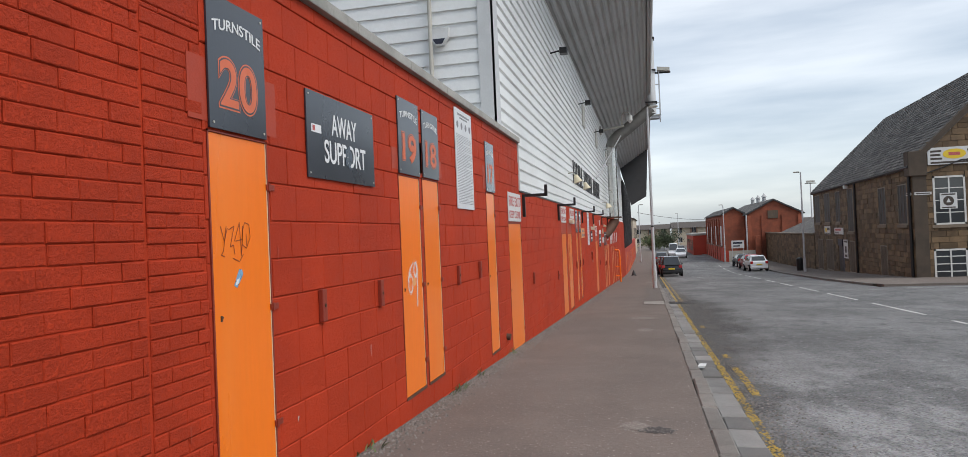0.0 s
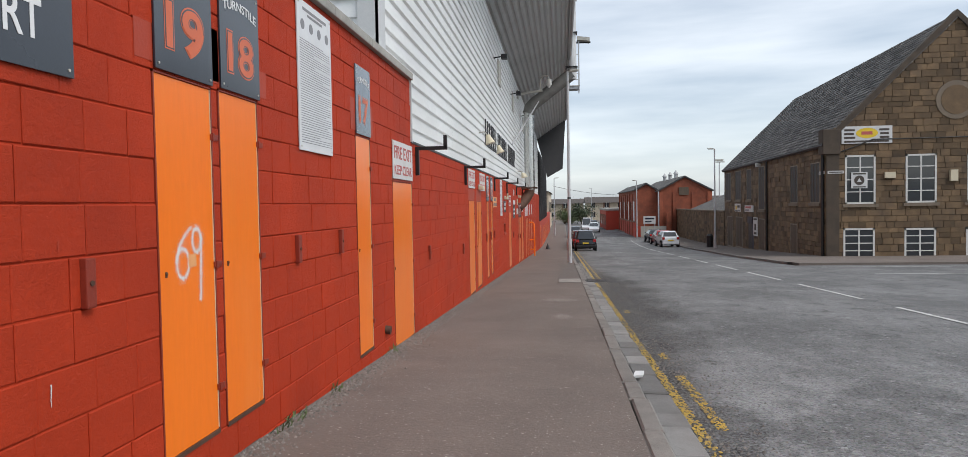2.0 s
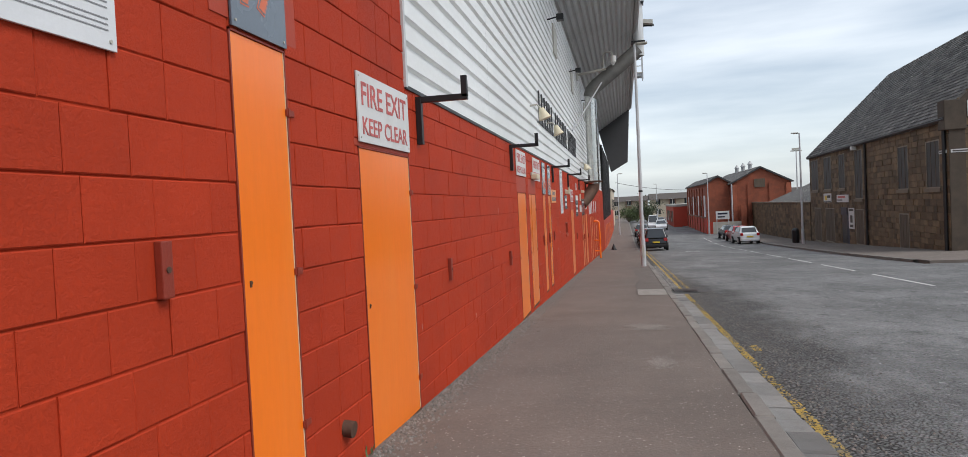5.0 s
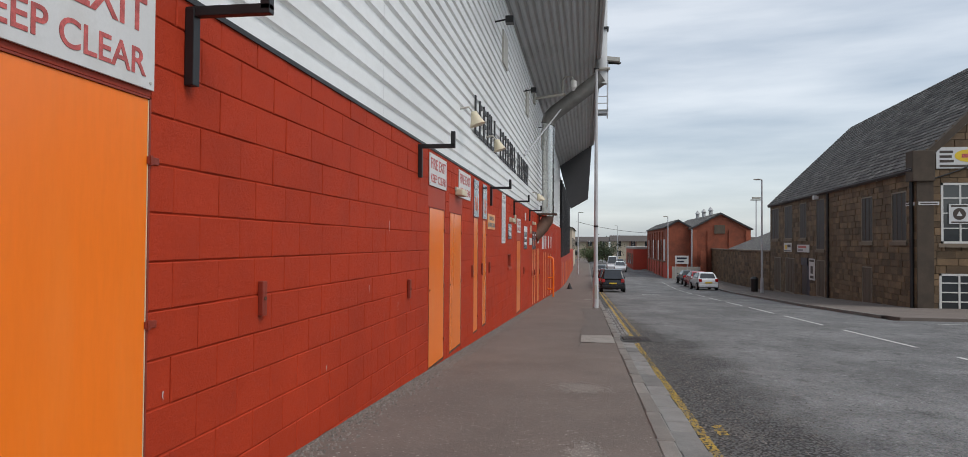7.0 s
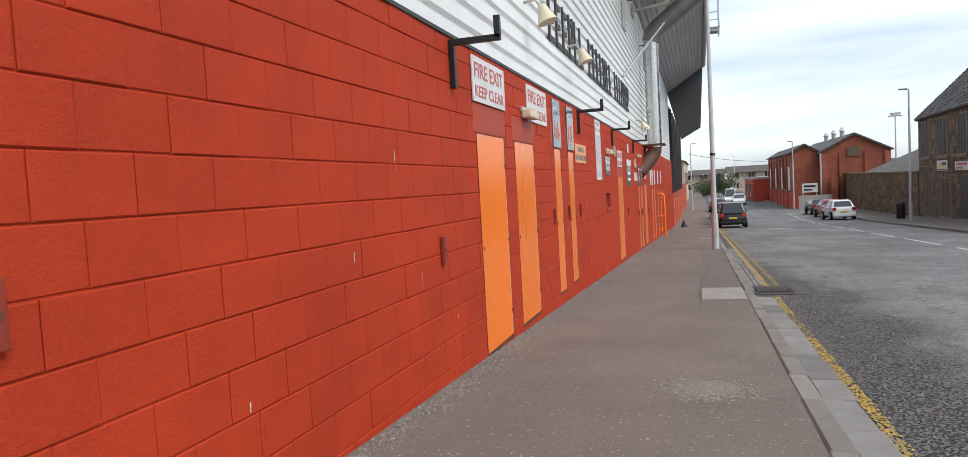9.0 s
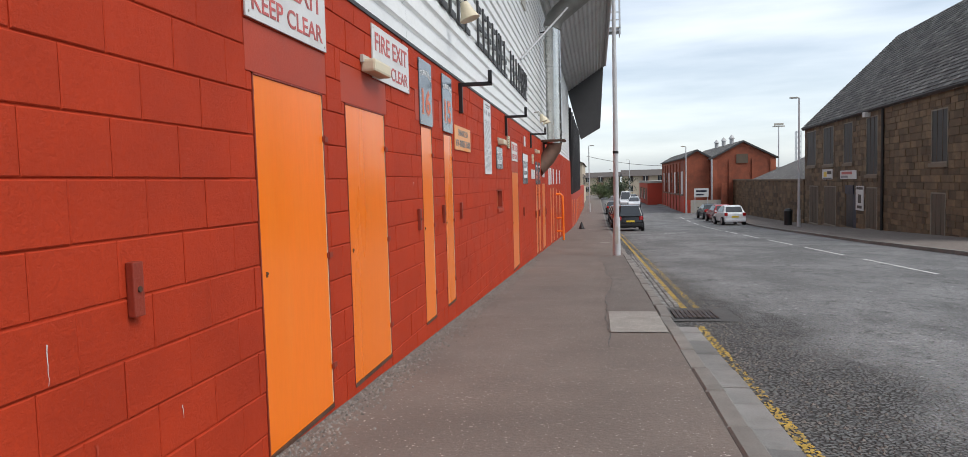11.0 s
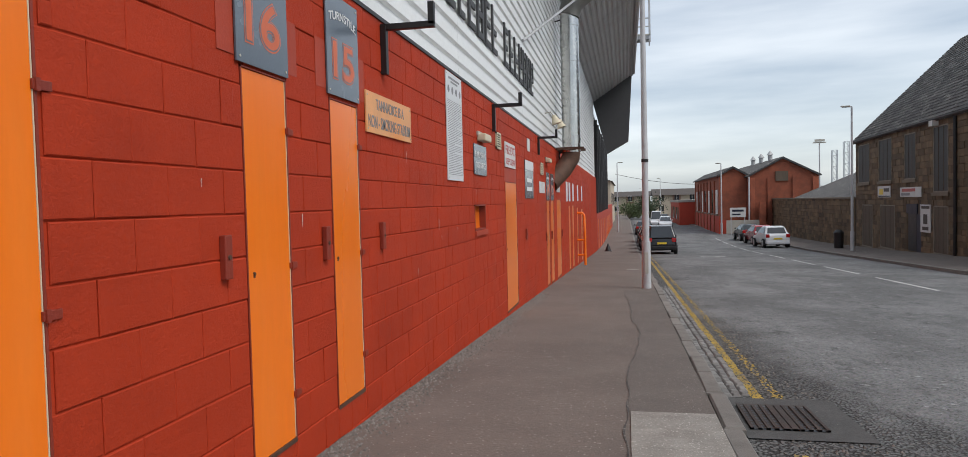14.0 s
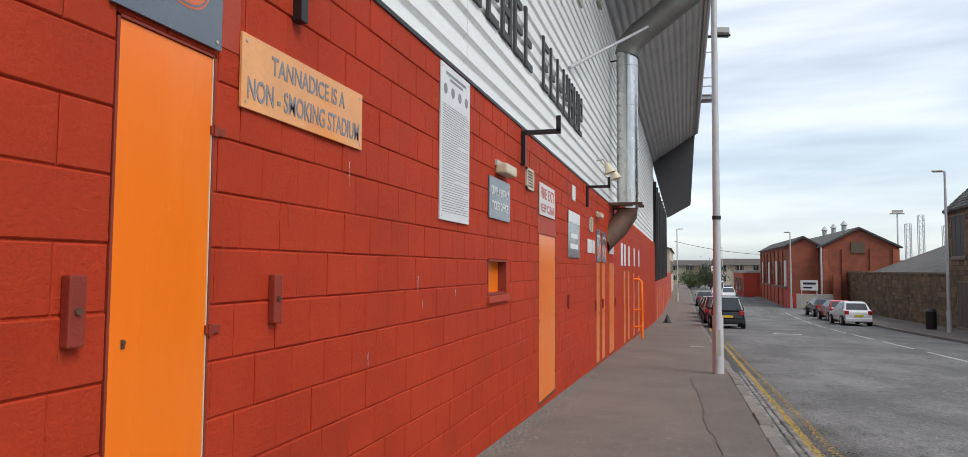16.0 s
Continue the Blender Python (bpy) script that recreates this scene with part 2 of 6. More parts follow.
M_WHITELINE = mat("worn_white_road_paint", (0.55, 0.54, 0.52), 0.8, vary=0.15, scale=4, bump=0.4, dark=(0.16, 0.155, 0.15), stain=0.8, stain_scale=3)
M_SIGNDARK = mat("dark_navy_sign", (0.022, 0.026, 0.036), 0.3, vary=0.2, scale=2, bump=0.03, coat=0.7)
M_SIGNGREY = mat("slate_blue_sign", (0.10, 0.125, 0.155), 0.25, vary=0.15, scale=2, bump=0.03, coat=0.6)
M_SIGNWHITE = mat("weathered_white_sign", (0.62, 0.62, 0.61), 0.4, vary=0.06, scale=2, bump=0.04, dark=(0.45, 0.42, 0.38), stain=0.4, stain_scale=3)
M_NOTICE = mat("grey_white_notice", (0.66, 0.67, 0.68), 0.4, vary=0.06, scale=4, bump=0.04)
M_SCRAWL = mat("dark_red_marker", (0.22, 0.035, 0.012), 0.5, vary=0.2, bump=0)
M_STICKER = mat("pale_blue_sticker", (0.20, 0.38, 0.58), 0.5, vary=0.3, scale=40, bump=0, speck=(0.05, 0.05, 0.06), speck_scale=70, speck_at=0.6)
M_TXTWHITE = mat("white_lettering", (0.72, 0.72, 0.72), 0.45, vary=0.04, bump=0)
M_TXTORANGE = mat("faded_orange_lettering", (0.62, 0.14, 0.06), 0.45, vary=0.1, bump=0)
M_TXTRED = mat("faded_red_lettering", (0.54, 0.11, 0.10), 0.5, vary=0.4, scale=14, bump=0)
M_TXTGREY = mat("grey_print", (0.24, 0.24, 0.25), 0.6, vary=0.1, bump=0)
M_TXTDARK = mat("dark_print", (0.06, 0.045, 0.035), 0.6, vary=0.1, bump=0)
# base orange is paled to carry a reflected sheen, with deeper orange patches
M_ORANGESIGN = mat("sheen_paled_orange_sign", (0.76, 0.36, 0.15), 0.45, vary=0.12, scale=3, bump=0.05, dark=(0.78, 0.25, 0.04), stain=0.9, stain_scale=2.4)
M_BLACK = mat("black_painted_steel", (0.012, 0.012, 0.013), 0.45, vary=0.2, bump=0.08)
M_GALV = mat("galvanised_duct", (0.60, 0.60, 0.58), 0.25, metal=1.0, vary=0.12, scale=5, fine=12, bump=0.12, stretch=(1, 1, 0.3))
M_RUST = mat("rusty_steel", (0.11, 0.058, 0.038), 0.7, metal=0.3, vary=0.35, scale=5, bump=0.3)
M_POLE = mat("grey_galvanised_pole", (0.50, 0.50, 0.51), 0.5, metal=0.1, vary=0.1, scale=3, bump=0.06)
M_CREAM = mat("cream_plastic", (0.62, 0.55, 0.40), 0.45, vary=0.08, bump=0.05)
M_GREYLAMP = mat("grey_lamp_housing", (0.45, 0.43, 0.38), 0.5, vary=0.1, bump=0.05)
M_STONE = mat("brown_rubble_stone", (0.16, 0.105, 0.058), 0.9, vary=0.3, scale=2.2, fine=30, bump=0.8, island=0.4, dark=(0.055, 0.043, 0.034), stain=0.6, stain_scale=0.7)
M_STONEJ = mat("stone_mortar", (0.12, 0.095, 0.072), 0.95, vary=0.2, bump=0.5)
M_DRESSED = mat("dressed_sandstone", (0.21, 0.165, 0.12), 0.85, vary=0.18, scale=2, bump=0.4, dark=(0.09, 0.07, 0.06), stain=0.6, stain_scale=1.0)
M_SLATE = mat("grey_roof_slate", (0.105, 0.098, 0.092), 0.85, vary=0.35, scale=1.6, fine=14, bump=0.5, island=0.45, dark=(0.045, 0.044, 0.044), stain=0.9, stain_scale=1.1,
              speck=(0.27, 0.255, 0.22), speck_scale=9, speck_at=0.64, spec=0.3)
M_DARKSTONE = mat("soot_dark_sandstone", (0.085, 0.064, 0.047), 0.9, vary=0.25, scale=2, bump=0.4, dark=(0.04, 0.032, 0.027), stain=0.6, stain_scale=1.5)
M_BRICK = mat("red_brown_brick", (0.31, 0.088, 0.046), 0.9, vary=0.25, scale=1.4, fine=40, bump=0.6, island=0.2, dark=(0.12, 0.05, 0.035), stain=0.6, stain_scale=0.5)
M_BOARD = mat("weathered_boarding", (0.12, 0.09, 0.064), 0.85, vary=0.2, scale=4, bump=0.4, stretch=(1, 1, 0.2))
M_MESHWIN = mat("wired_window_glass", (0.035, 0.032, 0.028), 0.6, vary=0.3, scale=2, bump=0.1)
M_PALEFRAME = mat("weathered_window_surround", (0.25, 0.215, 0.17), 0.8, vary=0.2, scale=3, bump=0.2)
M_CAST = mat("dark_cast_iron", (0.05, 0.03, 0.022), 0.65, metal=0.2, vary=0.4, scale=8, bump=0.3)
M_DULLDUCT = mat("dull_galvanised_duct", (0.24, 0.235, 0.22), 0.5, metal=0.5, vary=0.2, scale=3, bump=0.1)
M_GRIT = mat("pale_grit", (0.19, 0.172, 0.155), 0.9, vary=0.3, scale=30, bump=0.1, island=0.4)
M_FLAT = mat("buff_roughcast", (0.50, 0.42, 0.32), 0.95, vary=0.12, scale=0.6, bump=0.3)
M_FLATB = mat("brown_flats_brick", (0.20, 0.12, 0.085), 0.95, vary=0.15, bump=0.3)
M_ROOFTILE = mat("dark_brown_roof_tiles", (0.085, 0.07, 0.062), 0.9, vary=0.2, bump=0.3)
M_GLASS = mat("dark_window_glass", (0.03, 0.035, 0.04), 0.08, vary=0.2, scale=1, bump=0.0, spec=0.8)
M_WFRAME = mat("white_window_frame", (0.62, 0.61, 0.58), 0.5, vary=0.08, bump=0.05)
M_TYRE = mat("black_rubber", (0.015, 0.015, 0.016), 0.8, vary=0.2, bump=0.2)
M_RIM = mat("alloy_rim", (0.45, 0.45, 0.46), 0.3, metal=0.9, vary=0.05, bump=0)
M_CARBLACK = mat("black_car_paint", (0.01, 0.01, 0.012), 0.2, vary=0.1, bump=0, coat=0.25)
M_CARWHITE = mat("white_car_paint", (0.75, 0.76, 0.77), 0.25, vary=0.03, bump=0, coat=0.35)
M_CARRED = mat("red_car_paint", (0.35, 0.02, 0.025), 0.25, vary=0.05, bump=0, coat=0.35)
M_CARGREY = mat("dark_grey_car_paint", (0.05, 0.06, 0.065), 0.25, vary=0.05, bump=0, coat=0.35)
M_CARMAROON = mat("maroon_car_paint", (0.10, 0.012, 0.016), 0.25, vary=0.05, bump=0, coat=0.35)
M_TAIL = mat("red_tail_light", (0.40, 0.012, 0.012), 0.2, vary=0.05, bump=0, coat=0.5)
M_PLATEY = mat("yellow_number_plate", (0.75, 0.55, 0.04), 0.4, vary=0.05, bump=0)
M_LEAF = mat("green_leaf", (0.075, 0.105, 0.03), 0.6, vary=0.3, scale=3, bump=0.1, island=0.45)
M_LEAFDARK = mat("dark_green_leaf", (0.04, 0.06, 0.022), 0.6, vary=0.3, scale=3, bump=0.1, island=0.45)
M_TWIG = mat("brown_bark", (0.11, 0.08, 0.055), 0.9, vary=0.2, bump=0.4)
M_REDWALL = mat("red_painted_wall", (0.42, 0.05, 0.025), 0.7, vary=0.15, scale=0.6, bump=0.3)
M_BLUE = mat("dark_blue_paint", (0.012, 0.015, 0.034), 0.5, vary=0.1, bump=0.05)
M_SIGNYEL = mat("yellow_sign", (0.75, 0.52, 0.03), 0.4, vary=0.05, bump=0)
M_STEELFAR = mat("pale_far_steel", (0.42, 0.44, 0.47), 0.6, vary=0.08, bump=0)
M_GROUND = mat("dull_ground", (0.10, 0.095, 0.085), 0.95, vary=0.25, scale=0.1, bump=0.4)


# ---- building helpers ----
def box(bm, x0, x1, y0, y1, z0, z1, bevel=0.0):
    vs = [bm.verts.new((x, y, z)) for x in (x0, x1) for y in (y0, y1) for z in (z0, z1)]
    fs = [bm.faces.new([vs[i] for i in q]) for q in
          ((0, 1, 3, 2), (4, 6, 7, 5), (0, 4, 5, 1), (2, 3, 7, 6), (0, 2, 6, 4), (1, 5, 7, 3))]
    if bevel:
        bmesh.ops.bevel(bm, geom=list({e for f in fs for e in f.edges}), offset=bevel, segments=2, affect='EDGES', profile=0.6)
    return bm


def tube(bm, a, b, r0, r1=None, n=16, caps=True):
    """A round bar from a to b."""
    a, b = Vector(a), Vector(b)
    r1 = r0 if r1 is None else r1
    q = (b - a).to_track_quat('Z', 'Y')
    rings = []
    for p, r in ((a, r0), (b, r1)):
        rings.append([bm.verts.new(p + q @ Vector((r * math.cos(2 * math.pi * i / n), r * math.sin(2 * math.pi * i / n), 0))) for i in range(n)])
    for i in range(n):
        f = bm.faces.new((rings[0][i], rings[0][(i + 1) % n], rings[1][(i + 1) % n], rings[1][i]))
        f.smooth = n > 8
    if caps:
        for ring in rings:
            bm.faces.new([bm.verts.new(v.co) for v in ring])
    return bm


def pipe(bm, pts, r, n=12):
    """A bent round pipe through pts."""
    pts = [Vector(p) for p in pts]
    rings = []
    for i, p in enumerate(pts):
        d = (pts[min(i + 1, len(pts) - 1)] - pts[max(i - 1, 0)]).normalized()
        side = d.cross(Vector((0.13, 0.97, 0.2))).normalized()
        up = d.cross(side)
        rings.append([bm.verts.new(p + r * (side * math.cos(2 * math.pi * k / n) + up * math.sin(2 * math.pi * k / n))) for k in range(n)])
    for r0, r1 in zip(rings, rings[1:]):
        for k in range(n):
            bm.faces.new((r0[k], r0[(k + 1) % n], r1[(k + 1) % n], r1[k])).smooth = True
    for ring in (rings[0], rings[-1]):
        bm.faces.new([bm.verts.new(v.co) for v in ring])
    return bm


def slab(bm, pts, depth):
    """A flat polygon given by 3D points, thickened by the vector depth."""
    d = Vector(depth)
    a = [bm.verts.new(p) for p in pts]
    b = [bm.verts.new(Vector(p) + d) for p in pts]
    n = len(pts)
    bm.faces.new(a[::-1])
    bm.faces.new(b)
    for i in range(n):
        bm.faces.new((a[i], a[(i + 1) % n], b[(i + 1) % n], b[i]))
    return bm


def part(name, bm, material, parent=None, label=""):
    bmesh.ops.recalc_face_normals(bm, faces=bm.faces)
    me = bpy.data.meshes.new(name)
    bm.to_mesh(me)
    bm.free()
    me.materials.append(material)
    ob = new(name, me)
    if parent is not None:
        ob.parent = parent
        ob.matrix_parent_inverse = parent.matrix_basis.inverted()
    return tagged(ob, label)


def B():
    return bmesh.new()


def bx(*a, **k):
    return box(B(), *a, **k)


def thing(name, at, label, category, group="", kind=""):
    ob = new(name)
    ob.empty_display_size = 0.1
    ob.location = at
    ob.matrix_basis = Matrix.Translation(at)
    return tagged(ob, label, category, group, kind)


ON_WALL = Matrix(((0, 0, 1, 0), (1, 0, 0, 0), (0, 1, 0, 0), (0, 0, 0, 1)))      # reads along +y, faces +x
ON_GABLE = Matrix(((1, 0, 0, 0), (0, 0, -1, 0), (0, 1, 0, 0), (0, 0, 0, 1)))    # reads along +x, faces -y


def words(text, m, at, width, height, material, parent, thick=0.002, arch=0.0, bold=0.012):
    """Lettering fitted to a width and height, centred on at, in the plane m."""
    cu = bpy.data.curves.new("lettering", 'FONT')
    cu.body = text
    cu.extrude = 0.001
    cu.offset = bold
    ob = bpy.data.objects.new("lettering", cu)
    me = bpy.data.meshes.new_from_object(ob)
    bpy.data.objects.remove(ob)
    co = np.array([v.co[:] for v in me.vertices])
    lo, hi = co.min(0), co.max(0)
    for v in me.vertices:
        u = (v.co.x - lo[0]) / (hi[0] - lo[0]) - 0.5
        w = (v.co.y - lo[1]) / (hi[1] - lo[1]) - 0.5
        v.co = (u * width, w * height + arch * (0.25 - u * u) * 4, thick if v.co.z > 0 else 0)
    me.transform(Matrix.Translation(at) @ m)
    whole = bmesh.new()
    whole.from_mesh(me)
    seen = set()
    for f0 in whole.faces:
        if f0 in seen:
            continue
        seen.add(f0)
        found, todo = [], [f0]
        while todo:
            f = todo.pop()
            found.append(f)
            for e in f.edges:
                for g in e.link_faces:
                    if g not in seen:
                        seen.add(g)
                        todo.append(g)
        one, made = bmesh.new(), {}
        for f in found:
            for v in f.verts:
                if v not in made:
                    made[v] = one.verts.new(v.co)
            one.faces.new([made[v] for v in f.verts])
        part("letter", one, material, parent)
    whole.free()


def rise(y):
    """Height of the street along its length: a steady fall that runs out level."""
    if y < 58:
        return 0.80 - 0.0425 * y
    if y < 86:
        u = y - 58
        return -1.665 - 0.0425 * u + 0.0425 * u * u / 56
    return -2.26


def strip(bm, xa, xb, ys, lift, thick=0.0):
    """A ribbon that follows the street between the lines xa(y) and xb(y)."""
    prev = None
    for y in ys:
        row = [bm.verts.new((xa(y), y, rise(y) + lift)), bm.verts.new((xb(y), y, rise(y) + lift))]
        if thick:
            row += [bm.verts.new((xb(y), y, rise(y) + lift - thick)), bm.verts.new((xa(y), y, rise(y) + lift - thick))]
        if prev:
            n = len(row)
            for i in range(n if thick else 1):
                bm.faces.new((prev[i], prev[(i + 1) % n], row[(i + 1) % n], row[i]))
        prev = row
    return bm


def far_kerb(y):
    return 11.45 if y < 40 else 11.45 + 0.055 * (y - 40) if y < 75 else 13.375 - 0.06 * (y - 75) if y < 120 else 10.7


YS = [-14 + 2 * i for i in range(60)] + [110 + 10 * i for i in range(12)]

# ---- ground ----
bm = B()
strip(bm, lambda y: -400, lambda y: 500, [-200, -60, -20, 0, 20, 40, 58, 65, 72, 79, 86, 120, 300, 900], -0.16)
tagged(part("ground", bm, M_GROUND), "dull earth ground under the town, reaching the horizon", "ground", kind="structure")
tagged(part("road", strip(B(), lambda y: 2.68, far_kerb, YS, -0.075), M_ROAD), "worn dark grey asphalt road with patched aggregate", "road", kind="structure")
tagged(part("pavement_near", strip(B(), lambda y: -0.3, lambda y: 2.54, YS, 0.0, 0.2), M_PAVE),
       "brown-grey worn asphalt pavement beside the red wall", "pavement", kind="structure")
tagged(part("pavement_far", strip(B(), lambda y: far_kerb(y) + 0.15, lambda y: 17.2, [y for y in YS if y > 41], 0.03, 0.2), M_PAVE),
       "brown-grey asphalt pavement along the stone building", "pavement", kind="structure")
bm = B()
slab(bm, [(far_kerb(0) + 0.15, 31, rise(31) + 0.03), (60, 31, rise(31) + 0.03), (60, 39, rise(39) + 0.03), (17.2, 42.0, rise(42) + 0.03),
          (far_kerb(42) + 0.15, 42.0, rise(42) + 0.03)], (0, 0, -0.15))
tagged(part("pavement_corner", bm, M_PAVE), "asphalt pavement round the corner of the stone building", "pavement", kind="structure")
tagged(part("side_road", strip(B(), lambda y: far_kerb(y) - 0.02, lambda y: 60, [16, 20, 25, 30, 31], -0.071), M_ROAD), "grey asphalt side road", "road", kind="structure")
tagged(part("pavement_side", strip(B(), lambda y: far_kerb(y) + 0.15, lambda y: 60, [-14, 0, 10, 16], 0.03, 0.2), M_PAVE), "asphalt pavement across the side road",
       "pavement", kind="structure")

# ---- red block wall ----
WALL_END = 11.0         # the tall parapet stops here and the cladding begins
PARAPET, CLAD_Z = 3.80, 2.95
# openings: y0, y1, z0, z1
DOORS = [(2.33, 2.89, 0.92, 2.79), (5.05, 5.63, 0.77, 2.78), (5.71, 6.24, 0.77, 2.79), (8.45, 8.97, 0.57, 2.80), (9.92, 11.0, 0.33, 2.39),
         (16.75, 17.70, 0.09, 2.19), (18.11, 19.05, 0.09, 2.18), (20.30, 20.78, 0.10, 2.19), (21.37, 21.86, 0.10, 2.18),
         (28.1, 29.25, -0.34, 1.80), (33.95, 34.55, -0.62, 1.49), (34.95, 35.62, -0.66, 1.49), (36.5, 37.7, -0.72, 1.51),
         (40.6, 41.3, -0.9, 1.3), (42.2, 42.9, -0.95, 1.3), (44.6, 45.3, -1.05, 1.2), (47.2, 48.2, -1.15, 1.1)]
SLOT = (25.76, 26.46, 1.10, 1.44)
LINTELS = [(9.86, 11.0, 2.39, 2.44), (16.69, 17.78, 2.19, 2.46), (18.05, 19.13, 2.18, 2.46), (28.05, 29.3, 1.80, 2.03)]
HOLES = [d for d in DOORS] + [SLOT] + LINTELS

core = box(B(), -0.35, -0.008, -14, WALL_END, -0.6, PARAPET)
for q in ((WALL_END, SLOT[0], -3.2, CLAD_Z), (SLOT[1], 64, -3.2, CLAD_Z), (SLOT[0], SLOT[1], -3.2, SLOT[2]), (SLOT[0], SLOT[1], SLOT[3], CLAD_Z)):
    box(core, -0.35, -0.008, *q)
wall = tagged(part("wall_west", core, M_JOINT),
              "long red-painted concrete block wall of the stadium", "wall", kind="structure")


def cut(rects, hole):
    """What is left of rectangles (y0, y1, z0, z1) outside a hole."""
    out = []
    for a, b, c, d in rects:
        p, q, r, s = hole
        if q <= a or p >= b or s <= c or r >= d:
            out.append((a, b, c, d))
            continue
        if p > a:
            out.append((a, p, c, d))
        if q < b:
            out.append((q, b, c, d))
        lo, hi = max(a, p), min(b, q)
        if r > c:
            out.append((lo, hi, c, r))
        if s < d:
            out.append((lo, hi, s, d))
    return out


def block_rects(y_from, y_to, z_to, datum, course, length, phase, bond=0.5, uneven=0.0):
    found = []
    rb = random.Random(int(phase * 100))
    k0 = math.floor((rise(y_to) - 0.1 - datum) / course)
    k1 = math.ceil((z_to - datum) / course)
    for k in range(k0, k1):
        z0, z1 = datum + k * course, min(datum + (k + 1) * course, z_to)
        off = phase + (bond * length if k % 2 else 0)
        p = off + math.floor((y_from - off) / length) * length
        while p < y_to:
            q = p + length * (1 + rb.uniform(-uneven, uneven))
            a, b = max(y_from, p), min(y_to, q)
            p = q
            if z1 < rise(a) - 0.05 or b - a < 0.03:
                continue
            rects = [(a, b, z0, z1)]
            for h in HOLES:
                rects = cut(rects, h)
            found += [r for r in rects if r[1] - r[0] > 0.025 and r[3] - r[2] > 0.025]
    return found


def block_geo(r, gap=0.003, c=0.005, base=-0.02):
    """One block: chamfered face proud of its joints."""
    a, b, z0, z1 = r[0] + gap * 0.6, r[1] - gap * 0.6, r[2] + gap * 1.2, r[3] - gap * 1.2
    v = [(base, a, z0), (base, b, z0), (base, b, z1), (base, a, z1),
         (-c * 0.8, a, z0), (-c * 0.8, b, z0), (-c * 0.8, b, z1), (-c * 0.8, a, z1),
         (0, a + c, z0 + c), (0, b - c, z0 + c), (0, b - c, z1 - c), (0, a + c, z1 - c)]
    f = [(i, (i + 1) % 4, 4 + (i + 1) % 4, 4 + i) for i in range(4)] + [(4 + i, 4 + (i + 1) % 4, 8 + (i + 1) % 4, 8 + i) for i in range(4)] + [(8, 9, 10, 11)]
    return v, f


rng = random.Random(4)
near_rects, far_rects, brick_rects = [], [], []
for r in block_rects(2.30, WALL_END, PARAPET - 0.03, 1.883, 0.2235, 0.325, 0.338, 0.65, 0.1):
    far_rects.append(r)
for r in block_rects(WALL_END, 18.9, CLAD_Z, 1.857, 0.2313, 0.4225, 11.1915, 0.55):
    (near_rects if 11.0 <= r[0] < 17.0 else far_rects).append(r)
for r in block_rects(18.9, 21.6, CLAD_Z, 1.648, 0.2195, 0.42, 19.492) + block_rects(21.6, 56.0, CLAD_Z, 1.648, 0.2195, 0.297, 22.18, 0.5, 0.04):
    far_rects.append(r)
for r in block_rects(-6.0, 1.87, PARAPET - 0.03, 2.228, 0.0835, 0.2145, 0.041, 0.5, 0.06) + block_rects(1.885, 2.30, PARAPET - 0.5, 2.215, 0.0705, 0.21, 1.885, 0.5, 0.15):
    brick_rects.append(r)
for r in block_rects(1.885, 2.30, PARAPET - 0.03, PARAPET - 0.5, 0.225, 0.45, 1.9):
    if r[2] > PARAPET - 0.52:
        brick_rects.append(r)


def joined(name, rects, material, parent, label, wob=0.003, gap=0.003, c=0.005):
    vs, fs = [], []
    for r in rects:
        v, f = block_geo(r, gap, c)
        dx = rng.uniform(-wob, wob)
        n = len(vs)
        vs += [(p[0] + dx, p[1], p[2]) for p in v]
        fs += [tuple(i + n for i in q) for q in f]
    me = bpy.data.meshes.new(name)
    me.from_pydata(vs, [], fs)
    me.materials.append(material)
    ob = new(name, me)
    ob.parent = parent
    return tagged(ob, label, kind="stuff")


joined("blockwork", far_rects, M_RED, wall, "red-painted concrete blocks")
joined("brickwork", brick_rects, M_REDBRICK_PAINT, wall, "uneven red-painted bricks", 0.004, 0.002, 0.005)
bm = B()
y = -9.0
while y < WALL_END:
    box(bm, -0.40, 0.05, y + 0.004, min(y + 1.2, WALL_END) - 0.004, PARAPET - 0.02, PARAPET + 0.07, bevel=0.01)
    y += 1.2
tagged(part("coping", bm, M_COPING), "weathered grey concrete coping on the wall", "coping", kind="structure")
# black strip added to draw the shadow line under the cladding
tagged(part("baseboard", bx(-0.01, 0.012, WALL_END, 40.0, CLAD_Z - 0.012, CLAD_Z + 0.02), M_BLACK), "dark strip standing in for the shadow line at the foot of the cladding", "trim", kind="structure")


